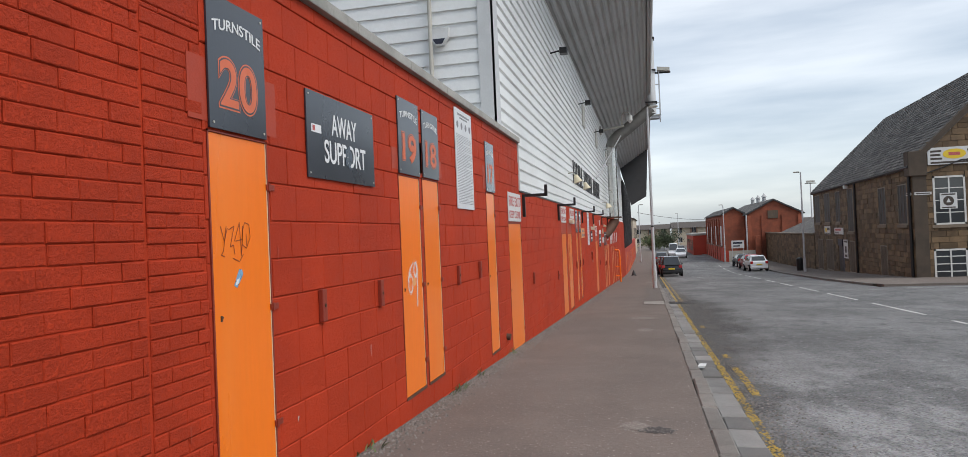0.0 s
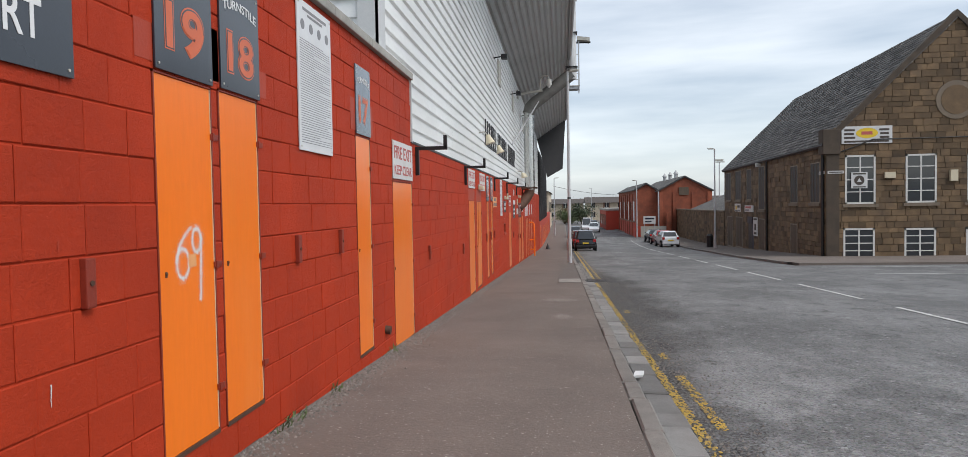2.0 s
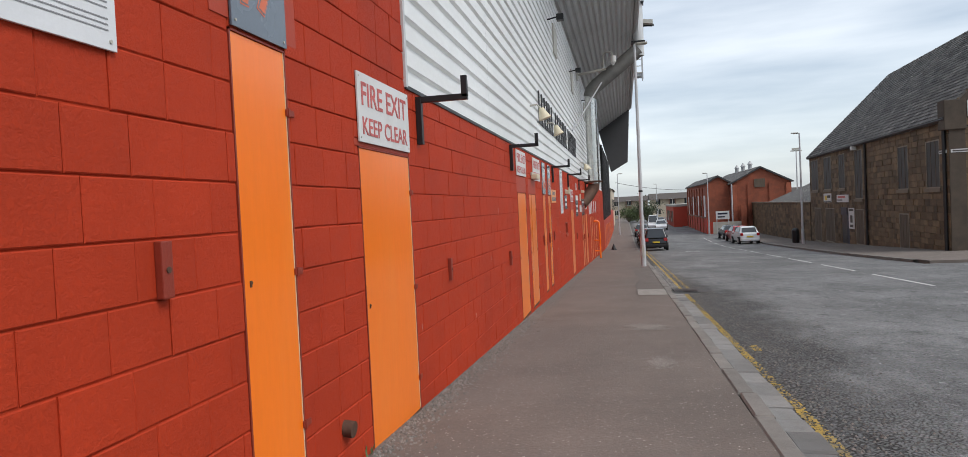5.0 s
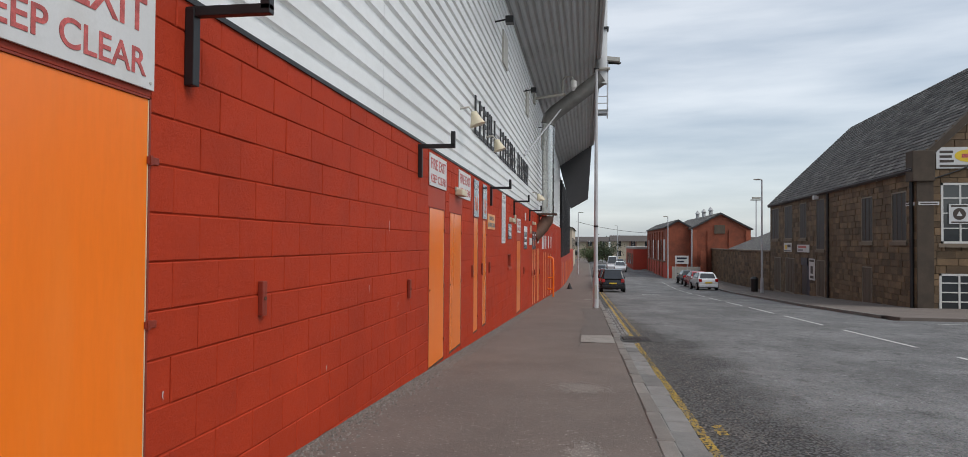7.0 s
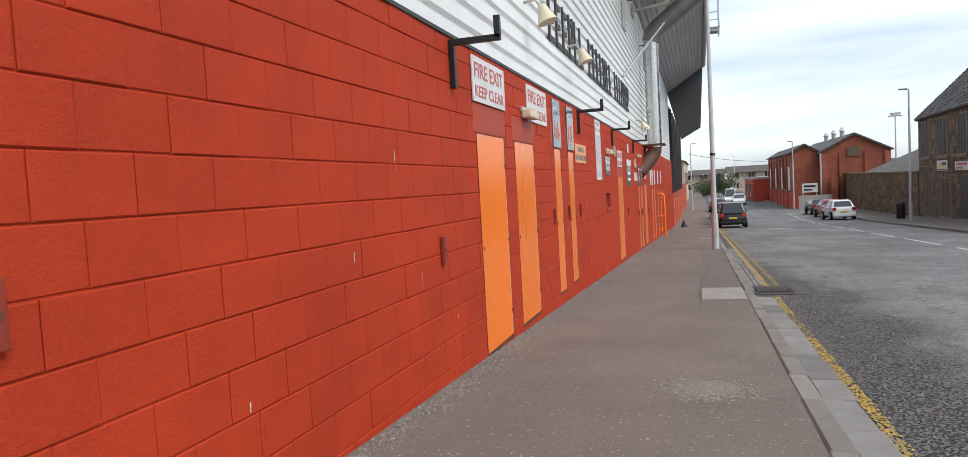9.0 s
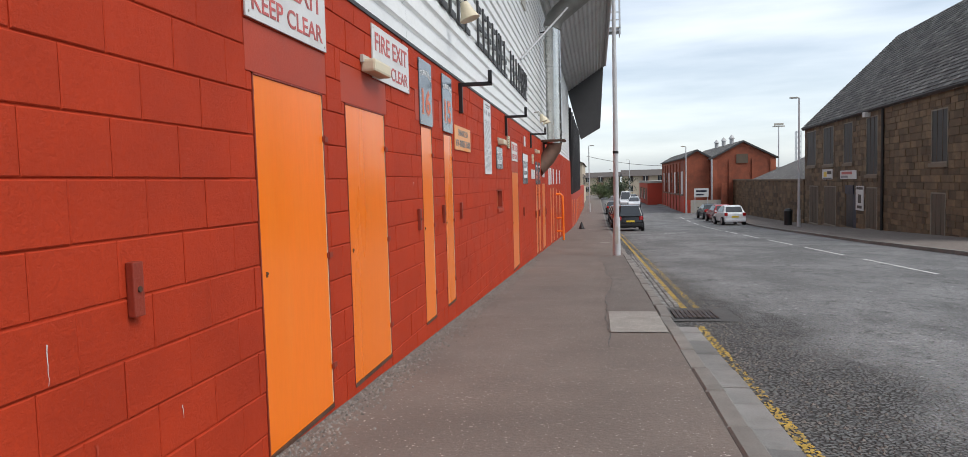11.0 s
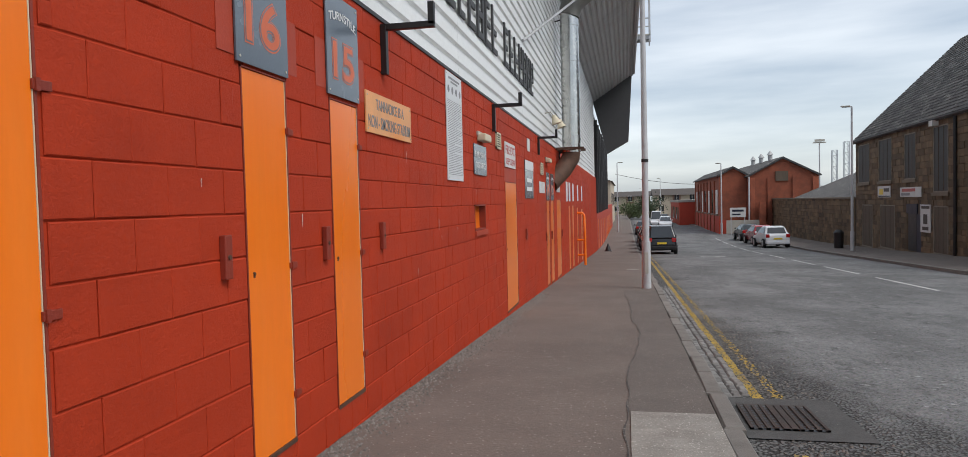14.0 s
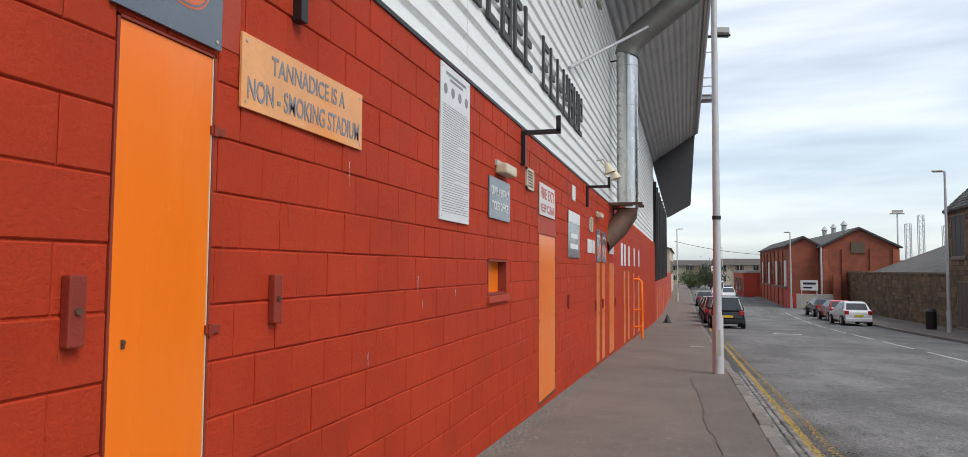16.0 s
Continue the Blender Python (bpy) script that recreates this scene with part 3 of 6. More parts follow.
# ---- doors in the wall ----
def turnstile_door(d, label, keyhole=True, group="orange doors along the wall"):
    y0, y1, z0, z1 = d
    t = thing("turnstile_door", (0, (y0 + y1) / 2, z0), label, "door", group)
    part("panel", bx(-0.035, -0.004, y0 + 0.012, y1 - 0.012, z0 + 0.012, z1 - 0.01, bevel=0.004), M_ORANGE, t)
    f = B()
    for a, b, c, e in ((y0, y0 + 0.011, z0, z1), (y1 - 0.011, y1, z0, z1), (y0, y1, z1 - 0.009, z1)):
        box(f, -0.03, 0.003, a, b, c, e)
    part("frame", f, M_REDWOOD, t)
    part("edging", bx(-0.02, -0.001, y1 - 0.0165, y1 - 0.0115, z0 + 0.02, z1 - 0.012), M_CREAM, t, "chipped pale edge of the door")
    part("threshold", bx(-0.03, 0.006, y0 + 0.01, y1 - 0.01, z0 - 0.012, z0 + 0.012), M_RUST, t)
    h = z1 - z0
    for u in (0.12, 0.48, 0.85):
        part("hinge", box(box(B(), -0.004, 0.008, y1 - 0.02, y1 + 0.06, z0 + h * u, z0 + h * u + 0.035, bevel=0.003),
                          0.0, 0.014, y1 - 0.012, y1 + 0.006, z0 + h * u - 0.005, z0 + h * u + 0.04), M_REDWOOD, t)
    if keyhole:
        part("lock", tube(box(B(), -0.006, 0.002, y0 + 0.066, y0 + 0.079, z0 + h * 0.47 + 0.01, z0 + h * 0.47 + 0.04, bevel=0.002),
                          (0.001, y0 + 0.0725, z0 + h * 0.47 + 0.03), (0.005, y0 + 0.0725, z0 + h * 0.47 + 0.03), 0.008, n=10), M_RUST, t)
    return t


door_things = [turnstile_door(d, lab) for d, lab in zip(DOORS, (
    ["narrow orange-painted steel turnstile door with dark red scrawl"] + ["narrow orange turnstile door with white spray paint"] +
    ["narrow orange-painted steel turnstile door"] * 2 + ["orange fire exit door in the red wall"] * 3 + ["narrow orange-painted steel turnstile door"] * 2 +
    ["orange fire exit door in the red wall"] + ["narrow orange-painted steel turnstile door"] * 7))]
for d in LINTELS:
    tagged(part("lintel", bx(-0.02, -0.002, d[0], d[1], d[2] + 0.004, d[3], bevel=0.002), M_REDPANEL), "flat red-painted lintel over a fire exit", "lintel", kind="structure")

# spray paint on a door: a soft-edged line of many small drops
rs = random.Random(31)
loops = [[(5.285 + 0.06 * math.cos(g), 1.785 + 0.08 * math.sin(g)) for g in [math.radians(k) for k in range(20, 380, 8)]],
         [(5.228 + 0.15 * u * u, 1.80 + 0.18 * u) for u in [i / 24 for i in range(25)]],
         [(5.43 + 0.045 * math.cos(g), 1.905 + 0.065 * math.sin(g)) for g in [math.radians(k) for k in range(0, 360, 8)]],
         [(5.478 - 0.02 * u, 1.93 - 0.36 * u) for u in [i / 44 for i in range(45)]]]
vs, fs = [], []
for lp in loops:
    for ya, za in lp:
        for k in range(60):
            g, rad = rs.uniform(0, 6.28), abs(rs.gauss(0, 0.009 if k < 48 else 0.022))
            c, d, s = ya + rad * math.cos(g), za + rad * math.sin(g), rs.uniform(0.0009, 0.0024)
            i = len(vs)
            xx = -0.0032 + rs.uniform(0, 0.0006)
            vs += [(xx, c - s, d), (xx, c, d - s), (xx, c + s, d), (xx, c, d + s)]
            fs.append((i, i + 1, i + 2, i + 3))
me = bpy.data.meshes.new("spray_mark")
me.from_pydata(vs, [], fs)
me.materials.append(M_TXTWHITE)
ob = new("spray_mark", me)
ob.parent = door_things[1]
ob.matrix_parent_inverse = door_things[1].matrix_basis.inverted()
tagged(ob, "white spray-painted scrawl", kind="stuff")
bm = B()
for stroke in ([(0, 0.1), (0.03, 0.02), (0.06, 0.09)], [(0.05, 0.1), (0.02, -0.03), (0.0, -0.05), (0.03, -0.06)], [(0.07, 0.08), (0.12, 0.1), (0.08, -0.01), (0.11, 0.0), (0.12, -0.05)],
               [(0.12, 0.02), (0.17, 0.12), (0.18, -0.05)], [(0.13, 0.02), (0.2, 0.03)],
               [(0.2, 0.1), (0.19, 0.0), (0.23, -0.02), (0.27, 0.04), (0.26, 0.11), (0.22, 0.12), (0.2, 0.08), (0.18, -0.06)],
               [(0.1, -0.07), (0.16, -0.09), (0.2, -0.05)], [(0.23, 0.06), (0.235, -0.01)]):
    for (ya, za), (yb, zb) in zip(stroke, stroke[1:]):
        n = Vector((yb - ya, zb - za)).orthogonal().normalized() * 0.0024
        bm.faces.new([bm.verts.new((-0.002, 2.42 + p, 2.20 + q)) for p, q in ((ya - n.x, za - n.y), (yb - n.x, zb - n.y), (yb + n.x, zb + n.y), (ya + n.x, za + n.y))])
part("scrawl", bm, M_SCRAWL, door_things[0], "thin dark red marker scrawl")
part("sticker", slab(B(), [(-0.004, 2.525, 1.985), (-0.004, 2.55, 1.97), (-0.004, 2.61, 2.04), (-0.004, 2.60, 2.065), (-0.004, 2.575, 2.07)], (0.002, 0, 0)), M_STICKER, door_things[0], "torn blue and white sticker")
part("sticker", slab(B(), [(-0.002, 2.535, 1.985), (-0.002, 2.56, 1.99), (-0.002, 2.575, 2.02), (-0.002, 2.55, 2.015)], (0.0008, 0, 0)), M_TXTWHITE, door_things[0], "torn white backing")
part("sticker", bx(-0.004, -0.002, 5.34, 5.42, 1.76, 1.83), M_ORANGESIGN, door_things[1], "peeled sticker remains")


# ---- signs ----
def plate(name, y0, y1, z0, z1, material, label, category="sign", group="", x=0.004, thick=0.012):
    t = thing(name, (x, (y0 + y1) / 2, z0), label, category, group)
    part("panel", bx(x, x + thick, y0, y1, z0, z1, bevel=0.002), material, t)
    for by in (y0 + 0.03, y1 - 0.03):
        for bz in (z0 + 0.03, z1 - 0.03):
            part("bolt", tube(B(), (x + thick, by, bz), (x + thick + 0.004, by, bz), 0.007, n=8), M_GREYLAMP, t)
    return t, x + thick + 0.0008


def turnstile_sign(y0, y1, z0, z1, num, material):
    t, x = plate("turnstile_sign", y0, y1, z0, z1, material, "dark sign reading TURNSTILE %s above an orange door" % num, "sign", "turnstile number signs")
    yc, h, w = (y0 + y1) / 2, z1 - z0, y1 - y0
    words("TURNSTILE", ON_WALL, (x, yc, z1 - h * 0.24), w * 0.84, h * 0.085, M_TXTWHITE, t, arch=h * 0.05)
    words(num, ON_WALL, (x, yc, z0 + h * 0.36), w * 0.70, h * 0.41, M_TXTORANGE, t, thick=0.0006, bold=0.05)
    words(num, ON_WALL, (x + 0.0008, yc, z0 + h * 0.36), w * 0.675, h * 0.385, material, t, thick=0.0006, bold=0.036)
    words(num, ON_WALL, (x + 0.0016, yc, z0 + h * 0.36), w * 0.645, h * 0.36, M_TXTORANGE, t, thick=0.0006, bold=0.016)
    for a, b in ((y0 - 0.15, y0 - 0.004), (y1 + 0.004, y1 + 0.13)):
        tagged(part("trim_panel", bx(-0.004, 0.0025, a, b, z0 + 0.03, z0 + h * 0.5), M_REDPANEL), "faded red patch panel beside a turnstile sign", "trim", kind="structure")


for s in ((2.34, 2.87, 2.80, 3.50, "20", M_SIGNDARK), (5.06, 5.63, 2.79, 3.48, "19", M_SIGNDARK), (5.73, 6.26, 2.80, 3.47, "18", M_SIGNDARK),
          (8.46, 8.97, 2.81, 3.50, "17", M_SIGNGREY), (20.25, 20.79, 2.20, 2.88, "16", M_SIGNGREY), (21.33, 21.87, 2.20, 2.88, "15", M_SIGNGREY),
          (33.95, 34.6, 1.50, 2.18, "14", M_SIGNGREY), (34.95, 35.65, 1.50, 2.18, "13", M_SIGNGREY)):
    turnstile_sign(*s)

t, x = plate("away_support_sign", 3.36, 4.475, 2.625, 3.205, M_SIGNDARK, "black sign reading AWAY SUPPORT in white, stickered")
words("AWAY", ON_WALL, (x, 3.93, 3.015), 0.42, 0.15, M_TXTWHITE, t)
words("SUPPORT", ON_WALL, (x, 3.95, 2.82), 0.70, 0.16, M_TXTWHITE, t)
part("sticker", bx(x, x + 0.001, 3.42, 3.56, 2.93, 2.985), M_TXTWHITE, t, "small white sticker")
part("sticker", bx(x + 0.0014, x + 0.002, 3.435, 3.47, 2.94, 2.975), M_TXTRED, t, "small red mark")
bm = B()
for k in range(5):
    a = 1.2566 * k
    bm.faces.new([bm.verts.new((x + 0.0028, 3.985 + u * math.cos(a + w), 2.81 + u * 1.5 * math.sin(a + w))) for u, w in ((0, 0), (0.05, -0.5), (0.065, 0.0), (0.05, 0.6))])
part("smear", bm, M_SIGNGREY, t, "grey paint smear")


def fire_sign(y0, y1, z0, z1):
    t, x = plate("fire_exit_sign", y0, y1, z0, z1, M_SIGNWHITE, "weathered white sign reading FIRE EXIT KEEP CLEAR in faded red", "sign", "fire exit signs")
    yc, h, w = (y0 + y1) / 2, z1 - z0, y1 - y0
    words("FIRE EXIT", ON_WALL, (x, yc, z0 + h * 0.70), w * 0.88, h * 0.34, M_TXTRED, t)
    words("KEEP CLEAR", ON_WALL, (x, yc, z0 + h * 0.24), w * 0.88, h * 0.26, M_TXTRED, t)
    return t


for s in ((9.92, 11.0, 2.42, 2.885), (16.69, 17.77, 2.47, 2.89), (18.76, 19.85, 2.45, 2.89), (28.07, 29.13, 2.04, 2.45)):
    fire_sign(*s)


def notice(y0, y1, z0, z1, label, lines=44):
    t, x = plate("ground_rules_notice", y0, y1, z0, z1, M_NOTICE, label, "notice", "ground rules notices")
    rr = random.Random(int(y0 * 10))
    w = y1 - y0
    bm = B()
    n = lines
    for k in range(n):
        z = z1 - 0.26 * (z1 - z0) - k * (0.70 * (z1 - z0) / n)
        e = y1 - 0.05 * w if k % 5 else y0 + w * rr.uniform(0.4, 0.9)
        box(bm, x, x + 0.0008, y0 + 0.05 * w, e, z - 0.0025, z + 0.0025)
    box(bm, x, x + 0.0008, y0 + 0.15 * w, y1 - 0.15 * w, z1 - 0.075, z1 - 0.05)
    box(bm, x, x + 0.0008, y0 + 0.28 * w, y1 - 0.28 * w, z1 - 0.11, z1 - 0.09)
    part("print", bm, M_TXTGREY, t, "rows of small grey print")
    for k in range(4):
        yc = y0 + w * (0.14 + 0.24 * k)
        part("emblem", tube(B(), (x, yc, z1 - 0.19), (x + 0.001, yc, z1 - 0.19), 0.042, n=20), M_TXTGREY, t)


notice(6.96, 7.73, 2.53, 3.715, "tall white notice with rows of small print")
notice(24.4, 25.12, 1.72, 2.92, "tall grey-white notice with emblems and small print")

t, x = plate("no_smoking_sign", 22.0, 23.1, 2.015, 2.33, M_ORANGESIGN, "orange sign, paled by painted-in sheen, reading TANNADICE IS A NON - SMOKING STADIUM")
words("TANNADICE IS A", ON_WALL, (x, 22.55, 2.245), 0.68, 0.085, M_TXTGREY, t)
words("NON - SMOKING STADIUM", ON_WALL, (x, 22.55, 2.105), 1.02, 0.095, M_TXTGREY, t)
t, x = plate("ticket_office_sign", 25.75, 26.54, 1.83, 2.23, M_SIGNGREY, "grey-blue sign reading COMPLIMENTARY TICKET OFFICE")
words("COMPLIMENTARY", ON_WALL, (x, 26.14, 2.10), 0.66, 0.08, M_TXTWHITE, t)
words("TICKET OFFICE", ON_WALL, (x, 26.14, 1.96), 0.6, 0.08, M_TXTWHITE, t)
t, x = plate("notice_board", 30.3, 31.5, 1.53, 2.28, M_SIGNGREY, "grey information sign with a pale header")
part("header", bx(x, x + 0.004, 30.3, 31.5, 2.1, 2.28), M_NOTICE, t)
part("print", box(box(B(), x, x + 0.001, 30.55, 31.25, 1.85, 1.93), x, x + 0.001, 30.5, 31.3, 1.68, 1.76), M_TXTWHITE, t)
plate("small_white_sign", 30.7, 31.05, 2.48, 2.73, M_SIGNWHITE, "small blank white sign on the red wall")
for a, b in ((32.55, 33.15), (33.25, 33.6), (36.5, 37.5)):
    plate("small_notice", a, b, 1.66 if a < 36 else 1.72, 1.92 if a < 36 else 2.18, M_SIGNWHITE, "small weathered white notice on the red wall", "notice", "small notices")
for y0 in (39.6, 40.7, 42.3, 44.8, 47.4):
    plate("small_notice", y0, y0 + 0.6, 1.45, 2.1, M_NOTICE, "small grey notice on the red wall", "notice", "small notices")


def vent(y0, y1, z0, z1):
    t = thing("wall_vent", (0, (y0 + y1) / 2, z0), "cream louvred wall vent in the red blockwork", "vent", "wall vents")
    f = B()
    for a, b, c, d in ((y0, y0 + 0.04, z0, z1), (y1 - 0.04, y1, z0, z1), (y0, y1, z0, z0 + 0.03), (y0, y1, z1 - 0.03, z1)):
        box(f, 0.0, 0.025, a, b, c, d)
    part("frame", f, M_CREAM, t)
    part("backing", bx(0.001, 0.006, y0 + 0.04, y1 - 0.04, z0 + 0.03, z1 - 0.03), M_BLACK, t)
    for k in range(5):
        z = z0 + 0.05 + k * (z1 - z0 - 0.08) / 5
        part("slat", slab(B(), [(0.006, y0 + 0.04, z + 0.02), (0.006, y1 - 0.04, z + 0.02), (0.022, y1 - 0.04, z), (0.022, y0 + 0.04, z)], (0, 0, 0.006)), M_CREAM, t)


vent(27.32, 27.7, 2.28, 2.53)
vent(32.85, 33.3, 2.08, 2.36)

# ticket slot
t = thing("ticket_window", (0, 26.1, 1.10), "small recessed ticket window with orange shutter in the red wall", "window")
f = B()
a, b, c, d = SLOT
for q in ((a, b, c, c + 0.02), (a, b, d - 0.02, d), (a, a + 0.02, c, d), (b - 0.02, b, c, d)):
    box(f, -0.22, 0.004, *q)
part("frame", f, M_REDWOOD, t)
part("shutter", bx(-0.10, -0.085, a + 0.02, b - 0.02, c + 0.02, d - 0.02), M_ORANGE, t)
part("sill", bx(0, 0.03, a - 0.03, b + 0.03, c - 0.07, c - 0.004, bevel=0.005), M_REDPANEL, t)


# timber stops on the wall
def stop(y0, z0, h=0.215, w=0.062):
    t = thing("timber_stop", (0, y0, z0), "short red-painted vertical timber batten bolted to the wall", "batten", "timber battens on the wall")
    part("batten", bx(0.0, 0.034, y0, y0 + w, z0, z0 + h, bevel=0.006), M_REDWOOD, t)
    part("bolt", tube(B(), (0.034, y0 + w / 2, z0 + h / 2), (0.040, y0 + w / 2, z0 + h / 2), 0.012, n=8), M_RUST, t)


for y0, z0 in ((3.46, 1.67), (4.48, 1.66), (6.84, 1.655), (7.87, 1.66), (12.08, 1.265), (15.68, 1.09), (20.06, 1.115), (21.2, 1.115), (22.25, 1.11),
               (30.3, 0.73), (33.7, 0.5), (35.0, 0.48), (37.9, 0.4)):
    stop(y0, z0)


# steel brackets along the foot of the cladding
def bracket(y):
    t = thing("steel_bracket", (0, y, 2.5), "black steel bracket with upturned arm on the wall", "bracket", "black brackets under the cladding")
    part("post", bx(0.0, 0.05, y - 0.03, y + 0.03, 2.51, 2.90, bevel=0.004), M_BLACK, t)
    part("arm", bx(0.0, 0.45, y - 0.025, y + 0.025, 2.86, 2.91, bevel=0.004), M_BLACK, t)
    part("upturn", bx(0.40, 0.45, y - 0.025, y + 0.025, 2.88, 3.06, bevel=0.004), M_BLACK, t)


for y in (11.29, 16.15, 22.42, 27.12, 32.45, 37.4):
    bracket(y)


def bulkhead(y0, z0):
    t = thing("bulkhead_light", (0, y0, z0), "cream bulkhead light fixed to the red wall", "light", "bulkhead lights")
    part("body", bx(0.0, 0.12, y0, y0 + 0.42, z0, z0 + 0.10, bevel=0.02), M_CREAM, t)
    part("base", bx(0.0, 0.03, y0 - 0.02, y0 + 0.44, z0 + 0.07, z0 + 0.13, bevel=0.005), M_GREYLAMP, t)


bulkhead(18.5, 2.46)
bulkhead(26.0, 2.28)
bulkhead(17.9 + 16.0, 2.42)
tagged(part("drain_pipe_stub", tube(B(), (-0.02, 9.47, 0.67), (0.06, 9.47, 0.66), 0.05, 0.05, 16), M_RUST), "rusty pipe stub low in the red wall", "pipe")


# ---- stand: cladding, end wall, soffit ----
def ribbed(y0, y1, z0, z1, x, pitch=0.21, deep=0.035):
    """Steel sheet with ribs along the street."""
    bm = B()
    prof = []
    z = z0
    while z < z1:
        prof += [(x, z), (x, min(z + pitch * 0.62, z1)), (x - deep, min(z + pitch * 0.72, z1)), (x - deep, min(z + pitch * 0.9, z1))]
        z += pitch
    prev = None
    for px, pz in prof:
        row = (bm.verts.new((px, y0, pz)), bm.verts.new((px, y1, pz)))
        if prev:
            bm.faces.new((prev[0], prev[1], row[1], row[0]))
        prev = row
    return bm


CORNER, STAND_END, EAVE_IN, EAVE_OUT, OUT_X = 9.55, 62.0, 7.75, 9.35, 2.42
stand = thing("stand", (-6, 36, 3), "football stand clad in white ribbed steel behind the red wall", "stadium stand")
y = CORNER
while y < STAND_END:
    e = min(y + 5.2, STAND_END)
    part("cladding", ribbed(y, e - 0.006, CLAD_Z, EAVE_IN + 0.05, -0.02), M_CLAD, stand)
    y = e
bm = B()
for v in range(0, 24):
    z = 3.2 + 0.21 * v
    slab(bm, [(-14, CORNER, z), (-0.03, CORNER, z), (-0.03, CORNER, z + 0.13), (-14, CORNER, z + 0.13)], (0, -0.035, 0))
slab(bm, [(-14, CORNER + 0.02, 0), (-0.03, CORNER + 0.02, 0), (-0.03, CORNER + 0.02, 9.2), (-14, CORNER + 0.02, 9.2)], (0, -0.02, 0))
part("end_cladding", bm, M_CLAD, stand)
part("corner_trim", box(box(B(), -0.26, -0.015, CORNER - 0.06, CORNER - 0.03, 3.5, EAVE_IN), -0.05, -0.012, CORNER - 0.06, CORNER + 0.24, 3.85, EAVE_IN), M_TRIM, stand)
part("edge_trim", bx(-0.03, 0.02, WALL_END - 0.02, WALL_END + 0.03, CLAD_Z, PARAPET), M_TRIM, stand)
part("downpipe", tube(B(), (-1.0, CORNER - 0.12, 2.0), (-1.0, CORNER - 0.12, 9.2), 0.035, n=10), M_GREYLAMP, stand)
# soffit with ribs along the street
bm = B()
N = 13
prev = None
for i in range(N * 4 + 1):
    u = i / (N * 4)
    k = i % 4
    drop = (0, 0, 0.055, 0.055)[k]
    p = (-0.02 + u * (OUT_X + 0.02), EAVE_IN + u * (EAVE_OUT - EAVE_IN) - drop + 0.055)
    row = (bm.verts.new((p[0], CORNER - 0.2, p[1])), bm.verts.new((p[0], STAND_END, p[1])))
    if prev:
        bm.faces.new((prev[0], prev[1], row[1], row[0]))
    prev = row
part("soffit", bm, M_SOFFIT, stand)
part("roof", slab(B(), [(-14, CORNER - 0.3, 9.6), (OUT_X + 0.05, CORNER - 0.3, 9.62), (OUT_X + 0.05, STAND_END, 9.62), (-14, STAND_END, 9.6)], (0, 0, 0.12)), M_SOFFIT, stand)
part("fascia", bx(OUT_X, OUT_X + 0.06, CORNER - 0.3, STAND_END, EAVE_OUT - 0.04, 9.75), M_SOFFIT, stand)
part("gutter", tube(B(), (OUT_X + 0.12, CORNER, EAVE_OUT + 0.1), (OUT_X + 0.12, STAND_END, EAVE_OUT + 0.1), 0.07, n=10), M_TRIM, stand)
part("end_panel", slab(B(), [(-0.1, STAND_END, 7.95), (OUT_X, STAND_END, 9.45), (OUT_X - 0.28, STAND_END, 5.2), (0.8, STAND_END, 4.45)], (0, 0.6, 0)), M_DARKPANEL, stand, "dark grey raking panel")
part("lower_stand", bx(-14, -0.25, STAND_END + 0.62, 92, -3, 7.6), M_DARKPANEL, stand, "dark grey further part of the stand")
for k in range(9):
    yy = STAND_END + 1.5 + 3.2 * k
    part("rib", bx(-0.25, 0.12, yy, yy + 0.25, 0.6, 6.8), M_DARKPANEL, stand)
part("back_block", bx(-14, -0.4, CORNER + 0.1, STAND_END, -3, 9.5), M_SOFFIT, stand)
# dark lettering panels high on the cladding: plain shapes
rr = random.Random(3)
for k in range(22):
    y0 = 20.4 + k * 0.53
    if k in (6, 14):
        continue
    b = B()
    zz0, zz1 = 3.72, 4.42
    box(b, -0.016, 0.012, y0, y0 + 0.075, zz0, zz1)
    for q in range(rr.choice((2, 3))):
        z = zz0 + q * 0.28
        box(b, -0.016, 0.010, y0 + 0.09, y0 + rr.uniform(0.3, 0.4), z, z + 0.08)
    if rr.random() < 0.5:
        box(b, -0.016, 0.011, y0 + 0.31, y0 + 0.40, zz0 + rr.choice((0, 0.28)), zz1)
    part("letter_shape", b, M_DARKPANEL, stand, "dark raised shape on the cladding")
for y0, z0 in ((24.5, 6.1), (31.0, 6.1), (39.0, 6.0), (46.0, 6.0)):
    part("louvre", bx(-0.02, 0.02, y0, y0 + 0.9, z0, z0 + 0.8), M_GREYLAMP, stand)


def floodlight(y, z):
    t = thing("floodlight", (0, y, z), "small cream floodlight on an arm on the cladding", "light", "floodlights on the cladding")
    part("arm", pipe(B(), [(-0.02, y, z + 0.2), (0.12, y, z + 0.22), (0.2, y, z + 0.12)], 0.018, 8), M_GREYLAMP, t)
    part("head", tube(tube(B(), (0.2, y, z + 0.14), (0.24, y, z + 0.02), 0.05, 0.09, 14), (0.24, y, z + 0.02), (0.27, y, z - 0.07), 0.09, 0.13, 14), M_CREAM, t)


